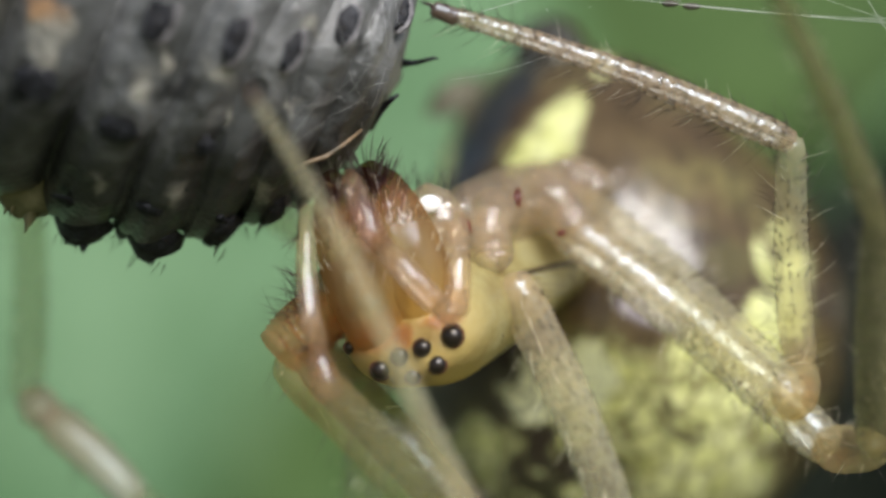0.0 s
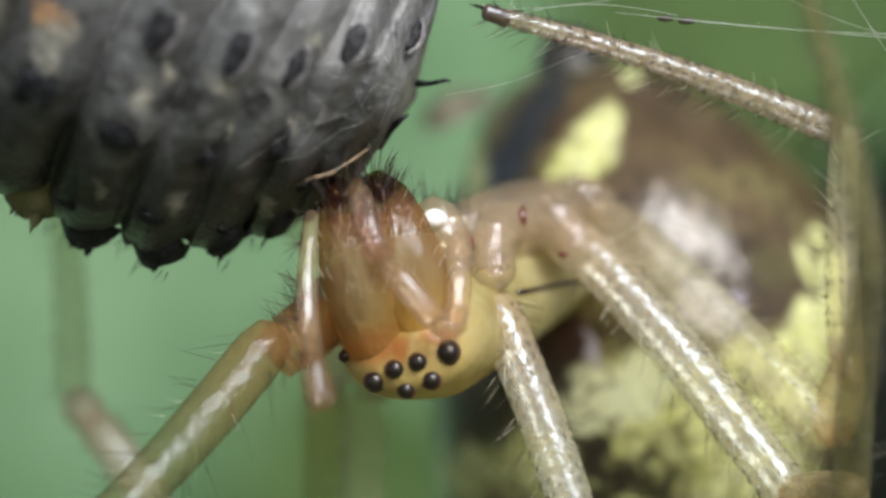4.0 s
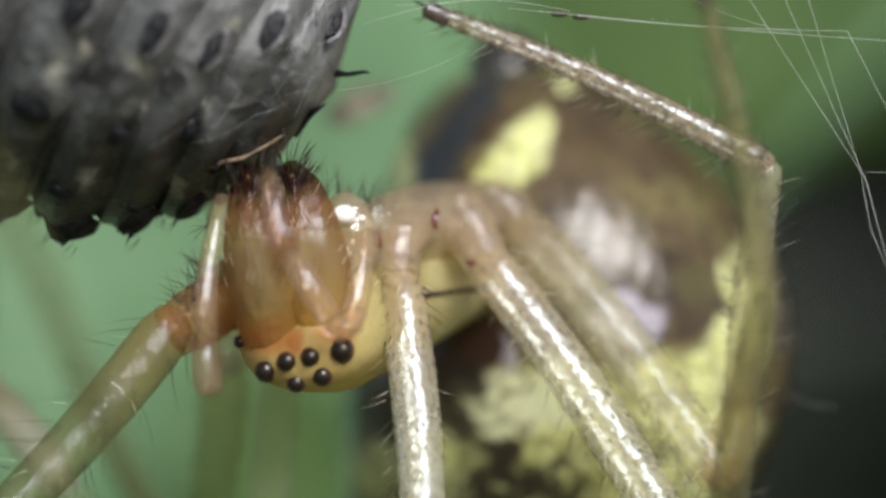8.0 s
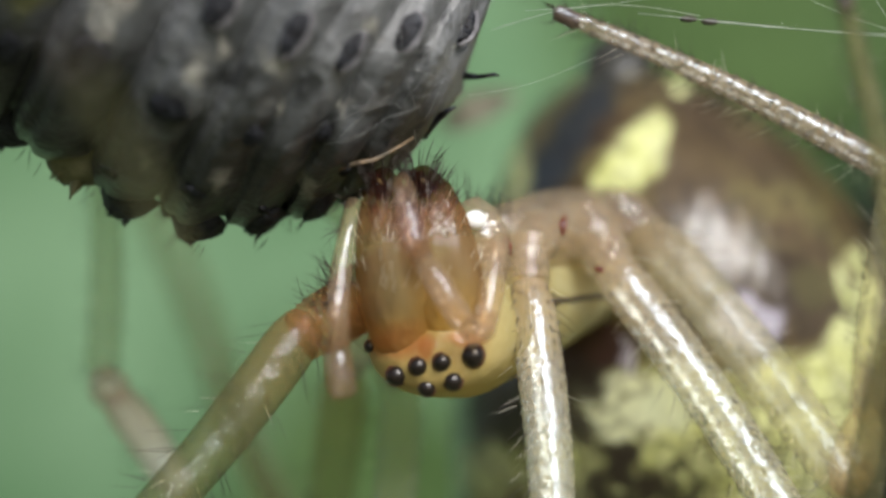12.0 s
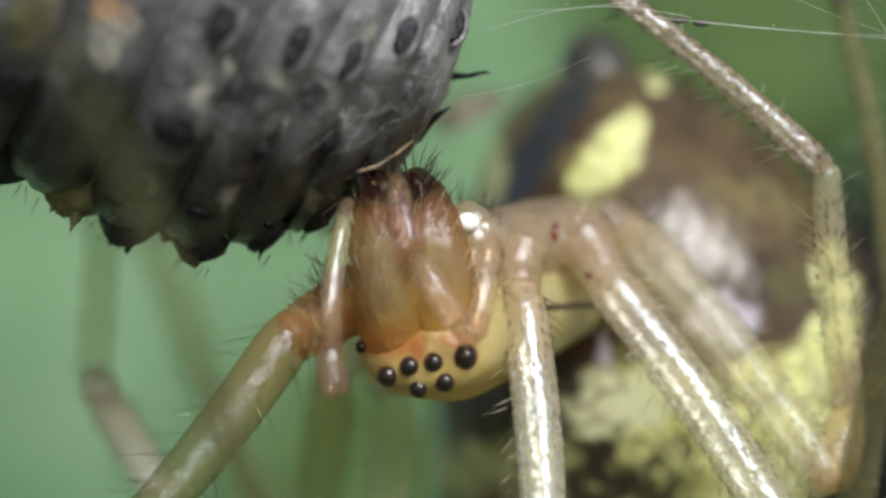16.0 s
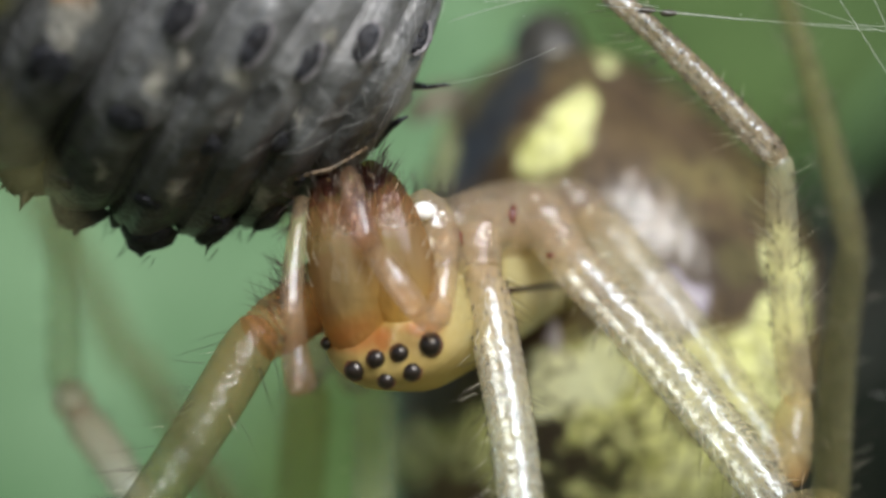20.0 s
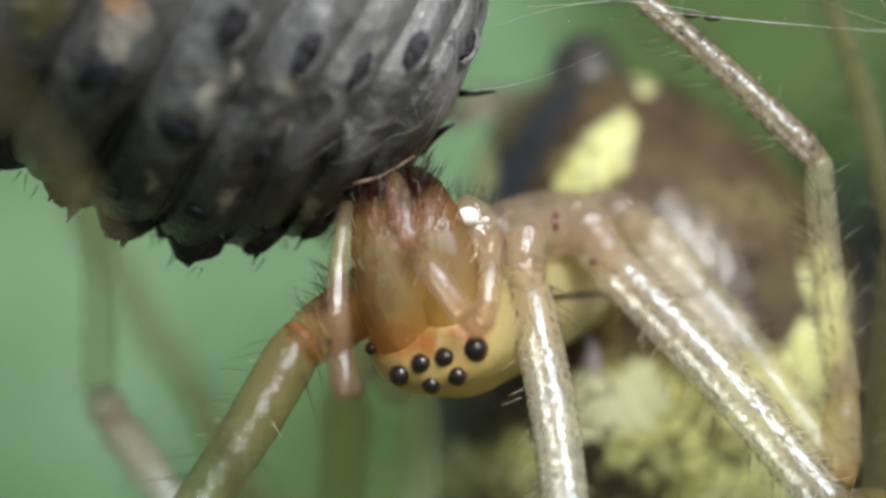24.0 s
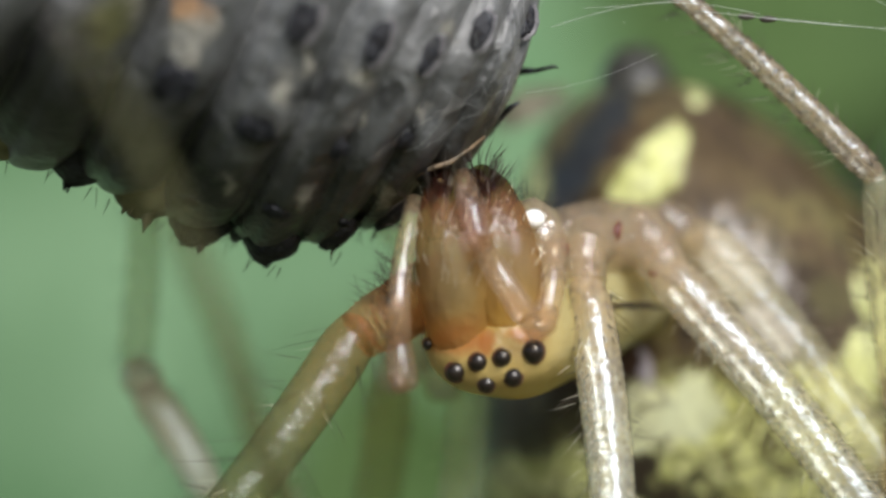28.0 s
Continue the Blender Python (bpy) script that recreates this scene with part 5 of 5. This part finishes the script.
    return m, dark, halo, yolk


def knob(p, n, w, h, height, along, jag, rng, rings=5, k=14, power=0.7):
    """A warty lump on the hide, oval, with an uneven crown."""
    u = along
    v = n.cross(u).normalized()
    verts, faces = [], []
    for i in range(rings + 1):
        q = i / rings
        rr = math.cos(q * math.pi / 2) ** power if i < rings else 0.06
        for j in range(k):
            a = 2 * math.pi * j / k
            x = 1 + jag * rng.uniform(-1, 1)
            verts.append(tuple(p - n * 0.03 + (u * math.cos(a) * w + v * math.sin(a) * h) * rr * x + n * (height * math.sin(q * math.pi / 2) + 0.03) * (1 + jag * 0.5 * rng.uniform(-1, 1))))
    for i in range(rings):
        for j in range(k):
            faces.append((i * k + j, i * k + (j + 1) % k, (i + 1) * k + (j + 1) % k, (i + 1) * k + j))
    faces.append(tuple(range(rings * k, (rings + 1) * k)))
    return verts, faces


def build_prey():
    rng = random.Random(8)
    hide, dark, halo, yolk = prey_materials()
    tan = mat("prey_seam", (0.16, 0.11, 0.06), 0.5)
    base(tan, ramp(tan, noise_tex(tan, coords(tan), 9.0, 4), [(0.3, (0.06, 0.05, 0.03)), (0.7, (0.24, 0.16, 0.09))]))
    prey = empty("prey_larva", PREY)
    tagged(prey, "fat dark grey ringed larva with black warts, in the spider's jaws", "larva")
    ss = [-0.1 + 5.2 * i / 230 for i in range(231)]
    n = 112
    verts, faces = [], []
    for s in ss:
        for k in range(n):
            verts.append(tuple(prey_point(s, 360.0 * k / n)[0]))
    for i in range(len(ss) - 1):
        for k in range(n):
            faces.append((i * n + k, (i + 1) * n + k, (i + 1) * n + (k + 1) % n, i * n + (k + 1) % n))
    faces.append(tuple(range(n)))
    faces.append(tuple(range((len(ss) - 1) * n, len(ss) * n))[::-1])
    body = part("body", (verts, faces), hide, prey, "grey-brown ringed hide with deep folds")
    spikes = []
    for s, deg, w, h in WARTS:
        p, nrm = prey_point(s, deg)
        wt = part("wart", knob(p, nrm, w, h, 0.02, AXIS, 0.12, rng, k=20), dark, body, "black oval wart")
        part("wart_rim", knob(p - AXIS * 0.22 * w - nrm * 0.004, nrm, w * 1.16, h * 1.1, 0.012, AXIS, 0.12, rng, k=24), halo, wt, "pale grey swollen rim")
        spikes += [bristle(p, nrm + Vector([rng.uniform(-0.6, 0.6) for _ in range(3)]), rng.uniform(0.05, 0.12), 0.004, 0.1) for _ in range(4)]
    for s, deg, w, h in PITS:
        p, nrm = prey_point(s, deg)
        part("wart", knob(p - nrm * 0.012, nrm, w * 0.9, h * 0.9, 0.02, AXIS, 0.22, rng, k=20), dark, body, "dull black wart")
    for i, (s, deg, w, h) in enumerate(TEETH):
        p, nrm = prey_point(s, deg)
        shapes = [knob(p - nrm * 0.12, nrm, w * 1.35, 0.26, 0.12 + 0.7 * h, AXIS, 0.1, rng, power=1.3)]
        for k in range(4):
            off = AXIS * w * rng.uniform(-0.5, 0.5) + FRONT * rng.uniform(-0.08, 0.08)
            shapes.append(knob(p + off - nrm * 0.03, nrm - AXIS * 0.1, w * rng.uniform(0.2, 0.4), 0.05, h * rng.uniform(0.7, 1.15), AXIS, 0.2, rng, power=1.7, k=10))
        part("tooth", joined(shapes), yolk if i in (7, 9) else dark, body, "black jagged tooth-like wart" if i not in (7, 9) else "olive jagged tooth-like wart")
        spikes += [bristle(p + nrm * 0.5 * h + AXIS * rng.uniform(-w, w), nrm + Vector([rng.uniform(-0.5, 0.5) for _ in range(3)]), rng.uniform(0.06, 0.14), 0.004, 0.1) for _ in range(4)]
    part("bristles", joined(spikes), HAIR, body, "short black spines", kind="stuff")
    # two stubby legs at the bitten end
    for pts in (((0.613, -0.200, -0.218, 0.036), (0.690, -0.320, -0.135, 0.024), (0.755, -0.400, -0.085, 0.016), (0.800, -0.430, -0.062, 0.007)), ((0.840, -0.150, 0.125, 0.026), (0.931, -0.300, 0.113, 0.014), (1.025, -0.350, 0.126, 0.011), (1.055, -0.350, 0.117, 0.004))):
        part("leg", tube(pts, 10), dark, prey, "short black hooked leg")
    # a torn yellowish seam next to the bite
    part("seam", tube(((0.562, -0.560, -0.244, 0.008), (0.467, -0.600, -0.306, 0.012), (0.342, -0.650, -0.374, 0.016), (0.215, -0.680, -0.400, 0.014), (0.088, -0.680, -0.448, 0.006)), 8), tan, prey, "yellowish torn seam of hide")
    strands = []
    for k in range(60):
        s, deg = rng.uniform(0.02, 0.75), rng.uniform(-80, 20)
        ds, dd = rng.uniform(-0.3, 0.45), rng.uniform(-30, 30)
        pts = []
        for i in range(9):
            q = i / 8
            p, nrm = prey_point(max(0.0, s + ds * q), deg + dd * q)
            pts.append((*(p + nrm * (0.02 + 0.02 * math.sin(math.pi * q))), 0.0006))
        strands.append(tube(pts, 5))
    for k in range(14):
        s, deg = rng.uniform(0.0, 0.5), rng.uniform(-70, 60)
        a = prey_point(s, deg)
        b = prey_point(max(0.0, s + rng.uniform(-0.2, 0.4)), deg + rng.uniform(-25, 25))
        line = []
        for q in (0, 0.25, 0.5, 0.75, 1):
            p = (a[0] + a[1] * 0.03).lerp(b[0] + b[1] * 0.03, q) + a[1] * 0.05 * math.sin(math.pi * q)
            line.append((p.x, p.y, p.z, 0.0009))
        strands.append(tube(line, 5))
    part("silk", joined(strands), SILK, prey, "fine white silk wound over the hide", kind="stuff")
    return prey


# ---------------------------------------------------------------- the web
def thread(a, b, sag, r, rng, beads=0):
    a, b = Vector(a), Vector(b)
    pts = []
    for i in range(15):
        q = i / 14
        p = a.lerp(b, q) - Vector((0, 0, sag * math.sin(math.pi * q)))
        pts.append((*(p + Vector((rng.uniform(-1, 1), rng.uniform(-1, 1), rng.uniform(-1, 1))) * r * 0.6), r * rng.uniform(0.8, 1.2)))
    shapes = [tube(pts, 6)]
    for k in range(beads):
        p = a.lerp(b, rng.random())
        q = rng.uniform(1.5, 2.6) * r
        shapes.append(ball(tuple(p), q, q, q * rng.uniform(1, 1.8), 6, 4))
    return joined(shapes)


def build_web():
    rng = random.Random(4)
    web = empty("web")
    tagged(web, "loose tangle of fine white silk threads", "spider web")
    for a, b, sag, r, beads in (((-0.463, 0.200, 1.273), (0.727, 0.200, 1.353), -0.1, 0.00204, 2), ((0.373, 0.200, 1.369), (3.909, 0.200, 1.113), 0.03, 0.00238, 6), ((0.759, 0.200, 1.327), (2.301, 0.200, 1.240), 0.02, 0.00204, 3), ((1.723, 0.200, 1.449), (2.398, 0.200, 0.405), 0, 0.00204, 4), ((1.932, 0.200, 1.449), (2.398, 0.200, 0.405), 0, 0.00204, 5), ((2.060, 0.200, 1.482), (2.381, 0.200, 0.421), 0, 0.00204, 5), ((2.398, 0.200, 0.421), (2.542, 0.200, -0.125), 0, 0.00306, 6), ((2.381, 0.200, 0.405), (2.446, 0.200, 0.067), 0.02, 0.00272, 4), ((2.446, 0.200, 0.084), (2.687, 0.200, -0.511), 0, 0.00204, 2), ((2.398, 0.200, 0.438), (2.944, 0.200, 0.485), 0.02, 0.0017, 1), ((2.301, 0.200, 1.240), (2.751, 0.200, 0.357), 0, 0.00204, 4), ((1.273, 0.200, 1.482), (1.980, 0.200, 1.225), 0.02, 0.00136, 1), ((-0.270, 0.200, 1.385), (0.887, 0.200, 1.546), 0.03, 0.0017, 2), ((-0.592, 0.200, 0.903), (0.147, 0.200, 1.128), 0.04, 0.00102, 0), ((2.065, 1.500, -0.875), (2.353, 1.500, -0.960), 0.01, 0.00136, 0)):
        part("thread", thread(a, b, sag, 0.55 * r, rng, beads), SILK, web)
    for p in [(0.665, 0.300, 1.342), (0.787, 0.300, 1.326)]:
        tagged(part("debris", ball(p, 0.05, 0.03, 0.02, 10, 6), SILK_DUST, web), "dark speck caught on a thread")


surroundings()
spider = empty("spider", HEAD)
tagged(spider, "pale yellow-green translucent spider hanging upside down and feeding on a larva", "spider")
spider_body(spider)
abdomen = spider_abdomen(spider)
leg_parts = spider_legs(spider)
prey = build_prey()
build_web()

# ---------------------------------------------------------------- movement
SPIDER_ROWS = [
    (0, -2.70, -10.32, 0.29),
    (0.5, -1.98, -10.02, 0.36),
    (1, -2.13, -9.38, 0.99),
    (1.5, -2.16, -9.45, 0.76),
    (2, -2.16, -9.73, 0.43),
    (2.5, -1.93, -9.55, 0.60),
    (3, -2.04, -13.30, 0.15),
    (3.5, -3.47, -7.62, 0.60),
    (4, -1.70, -6.49, 0.28),
    (4.5, 0.50, -1.00, 0.00),
    (6.5, 1.24, -0.32, -0.31),
    (7, 0.34, -0.14, -0.16),
    (7.5, -0.15, -0.46, -0.59),
    (8, 0.02, -0.16, -0.28),
    (8.5, -0.31, -0.20, -0.18),
    (9, 0.08, 0.15, -0.01),
    (9.5, -0.25, -0.18, -0.29),
    (10, -0.08, -0.17, -0.50),
    (10.5, 0.23, 0.08, -0.30),
    (11, -0.04, 0.13, 0.01),
    (11.5, 0.00, -0.00, 0.00),
    (12.4, -0.63, 1.03, 0.17),
    (13.5, -1.24, 2.07, 0.37),
    (14, -0.91, -1.29, 0.38),
    (14.5, -1.52, 1.18, 0.83),
    (15, 0.33, 1.25, 2.05),
    (15.5, -1.71, 1.24, 1.14),
    (16, -2.06, 1.10, 0.94),
    (16.5, -0.01, 3.86, 2.56),
    (17, -1.77, 1.62, 1.04),
    (17.5, -1.65, 2.61, 2.14),
    (18, -2.39, 0.28, 0.90),
    (18.5, -3.61, -2.71, 0.16),
    (19, -2.13, -1.06, 1.32),
    (19.5, -3.36, -0.30, 0.49),
    (20, -2.36, -3.25, 0.50),
    (20.5, -2.97, -0.05, 1.40),
    (21, -2.47, 0.61, 1.17),
    (21.5, -2.23, 1.73, 1.60),
    (23.5, -2.94, 1.09, 1.89),
    (24, -3.61, -3.31, 0.75),
    (24.5, -2.55, 1.57, 2.41),
    (25, -3.20, 1.63, 2.11),
    (25.5, -3.16, 0.50, 1.87),
    (26, -3.05, -1.57, 1.92),
    (26.5, -3.92, 0.01, 1.72),
    (27, -3.80, 0.30, 1.72),
    (27.5, -2.60, 1.25, 2.36),
    (28, -3.63, 0.84, 1.83),
]
ABDOMEN_ROWS = [
    (0, -0.619, 0.202, 0.108, 1.64, 8.59, -6.97),
    (0.5, -0.628, 0.205, 0.126, 0.94, 8.20, -7.14),
    (1, -0.634, 0.211, 0.143, 1.07, 7.59, -7.78),
    (1.5, -0.641, 0.207, 0.168, 1.12, 7.66, -7.54),
    (2, -0.651, 0.203, 0.194, 1.14, 7.93, -7.20),
    (2.5, -0.658, 0.204, 0.214, 0.91, 7.73, -7.41),
    (3, -0.616, 0.198, 0.226, 0.88, 9.47, -6.92),
    (3.5, -0.420, 0.125, 0.107, 3.02, 4.91, -4.83),
    (4, -0.163, 0.054, -0.009, 1.59, 2.56, -2.20),
    (4.5, -0.017, -0.000, -0.003, -0.50, 1.00, -0.01),
    (6.5, -0.001, 0.001, 0.025, -1.23, 0.33, 0.30),
    (7, -0.001, 0.000, 0.017, -0.34, 0.14, 0.16),
    (7.5, -0.000, -0.000, 0.008, 0.15, 0.46, 0.59),
    (8, 0.000, 0.000, 0.000, -0.02, 0.16, 0.28),
    (8.5, 0.001, 0.000, -0.002, 0.31, 0.20, 0.18),
    (9, 0.001, -0.000, -0.003, -0.08, -0.15, 0.02),
    (9.5, 0.002, 0.000, -0.005, 0.25, 0.18, 0.29),
    (10, 0.002, 0.000, -0.007, 0.08, 0.17, 0.50),
    (10.5, 0.003, -0.000, -0.008, -0.23, -0.08, 0.30),
    (11, 0.003, 0.000, -0.010, 0.04, -0.13, -0.01),
    (11.5, -0.011, 0.000, 0.000, 0.00, -0.00, 0.00),
    (12.4, -0.036, -0.000, 0.018, 0.63, -1.03, -0.18),
    (13.5, -0.068, -0.000, 0.039, 1.25, -2.06, -0.42),
    (14, -0.079, -0.000, 0.053, 0.91, 1.30, -0.36),
    (14.5, -0.095, -0.000, 0.060, 1.54, -1.16, -0.86),
    (15, -0.109, 0.004, 0.070, -0.28, -1.26, -2.05),
    (15.5, -0.115, 0.001, 0.053, 1.73, -1.20, -1.17),
    (16, -0.121, 0.001, 0.037, 2.07, -1.06, -0.98),
    (16.5, -0.127, 0.006, 0.014, 0.19, -3.85, -2.57),
    (17, -0.132, 0.002, 0.003, 1.80, -1.59, -1.09),
    (17.5, -0.147, 0.005, 0.015, 1.75, -2.55, -2.22),
    (18, -0.161, 0.001, 0.037, 2.39, -0.24, -0.91),
    (18.5, -0.177, -0.003, 0.062, 3.60, 2.71, 0.01),
    (19, -0.198, 0.002, 0.074, 2.11, 1.10, -1.28),
    (19.5, -0.218, -0.003, 0.087, 3.36, 0.33, -0.47),
    (20, -0.231, -0.003, 0.115, 2.33, 3.27, -0.37),
    (20.5, -0.239, 0.001, 0.088, 2.97, 0.12, -1.40),
    (21, -0.242, 0.002, 0.071, 2.48, -0.56, -1.19),
    (21.5, -0.245, 0.005, 0.052, 2.28, -1.67, -1.67),
    (23.5, -0.252, 0.008, -0.002, 2.98, -0.99, -1.94),
    (24, -0.254, 0.003, 0.004, 3.58, 3.35, -0.54),
    (24.5, -0.255, 0.012, -0.032, 2.61, -1.46, -2.48),
    (25, -0.256, 0.012, -0.046, 3.26, -1.51, -2.20),
    (25.5, -0.256, 0.011, -0.047, 3.18, -0.40, -1.90),
    (26, -0.256, 0.011, -0.043, 3.00, 1.67, -1.84),
    (26.5, -0.253, 0.011, -0.056, 3.91, 0.11, -1.72),
    (27, -0.251, 0.012, -0.062, 3.80, -0.18, -1.74),
    (27.5, -0.249, 0.014, -0.072, 2.65, -1.14, -2.41),
    (28, -0.248, 0.013, -0.076, 3.66, -0.72, -1.88),
]
PREY_ROWS = [
    (0, -1.707, 0.700, 0.795, -0.32, -6.40, 2.89),
    (0.5, -1.714, 0.700, 0.805, -0.31, -6.19, 2.86),
    (1, -1.721, 0.700, 0.809, -0.33, -6.06, 3.14),
    (1.5, -1.720, 0.700, 0.812, -0.27, -5.92, 2.64),
    (2, -1.721, 0.700, 0.809, -0.26, -5.75, 2.60),
    (2.5, -1.718, 0.700, 0.812, -0.21, -5.63, 2.18),
    (3, -1.767, 0.700, 0.762, -0.16, -6.27, 1.47),
    (3.5, -1.630, 0.700, 0.789, 0.01, -3.94, -0.19),
    (4, -1.604, 0.700, 0.804, 0.01, -3.40, -0.11),
    (4.5, -1.439, 0.700, 0.864, 0.00, -1.00, 0.00),
    (6.5, -1.478, 0.700, 0.887, -0.01, -0.71, 0.49),
    (7, -1.473, 0.700, 0.884, -0.00, -0.43, 0.14),
    (7.5, -1.479, 0.700, 0.884, -0.00, -0.27, 0.33),
    (8, -1.471, 0.700, 0.888, 0.00, -0.07, -0.09),
    (8.5, -1.468, 0.700, 0.892, -0.00, 0.21, -0.37),
    (9, -1.464, 0.700, 0.901, -0.01, 0.62, -0.55),
    (9.5, -1.475, 0.700, 0.902, -0.00, 0.57, -0.47),
    (10, -1.472, 0.700, 0.904, -0.01, 0.75, -0.84),
    (10.5, -1.472, 0.700, 0.905, -0.01, 0.76, -0.96),
    (11, -1.469, 0.700, 0.910, -0.02, 0.95, -1.12),
    (11.5, -1.471, 0.700, 0.907, 0.00, 0.60, 0.00),
    (13.5, -1.466, 0.700, 0.921, 0.01, 0.25, 1.56),
    (14, -1.516, 0.700, 0.890, 0.09, 1.71, 2.96),
    (14.5, -1.489, 0.700, 0.877, -0.20, -3.18, 3.66),
    (15, -1.489, 0.700, 0.883, -0.07, -1.28, 3.14),
    (15.5, -1.483, 0.700, 0.843, -0.32, -3.74, 4.82),
    (16, -1.486, 0.700, 0.847, -0.37, -4.35, 4.86),
    (16.5, -1.445, 0.700, 0.899, -0.51, -5.79, 5.01),
    (17, -1.462, 0.700, 0.819, -0.34, -3.87, 5.01),
    (17.5, -1.449, 0.700, 0.842, -0.41, -4.82, 4.89),
    (18, -1.522, 0.700, 0.847, -0.26, -3.07, 4.92),
    (18.5, -1.532, 0.700, 0.793, -0.08, -1.14, 4.03),
    (19, -1.508, 0.700, 0.832, -0.15, -2.37, 3.59),
    (19.5, -1.503, 0.700, 0.820, -0.25, -3.15, 4.61),
    (20, -1.530, 0.700, 0.803, 0.02, 0.26, 3.82),
    (20.5, -1.516, 0.700, 0.824, -0.35, -4.06, 4.91),
    (21, -1.480, 0.700, 0.832, -0.43, -4.10, 5.96),
    (21.5, -1.474, 0.700, 0.842, -0.59, -5.35, 6.36),
    (23.5, -1.485, 0.700, 0.850, -0.68, -5.46, 7.09),
    (24, -1.523, 0.700, 0.779, -0.03, -0.35, 5.04),
    (24.5, -1.472, 0.700, 0.869, -0.59, -5.55, 6.13),
    (25, -1.471, 0.700, 0.836, -0.65, -5.57, 6.66),
    (25.5, -1.486, 0.700, 0.842, -0.47, -4.07, 6.59),
    (26, -1.511, 0.700, 0.811, -0.10, -1.30, 4.43),
    (26.5, -1.504, 0.700, 0.832, -0.51, -4.59, 6.34),
    (27, -1.508, 0.700, 0.839, -0.54, -4.76, 6.51),
    (27.5, -1.470, 0.700, 0.848, -0.55, -4.57, 6.90),
    (28, -1.479, 0.700, 0.839, -0.65, -5.34, 6.97),
]


def motions():
    walk(spider, [(t, pose(HEAD[0] * MM, HEAD[1] * MM, HEAD[2] * MM, rx, ry, rz)) for t, rx, ry, rz in SPIDER_ROWS])
    walk(abdomen, [(t, pose(x * MM, y * MM, z * MM, rx, ry, rz)) for t, x, y, z, rx, ry, rz in ABDOMEN_ROWS])
    walk(prey, [(t, pose(x * MM, y * MM, z * MM, rx, ry, rz)) for t, x, y, z, rx, ry, rz in PREY_ROWS])
    for leg, rows in LEGS.items():
        if len(rows) < 2:
            continue
        for i, ob in enumerate(leg_parts[leg]):
            walk(ob, [(t, aim(j[i], j[i + 1])) for t, j in rows])


motions()
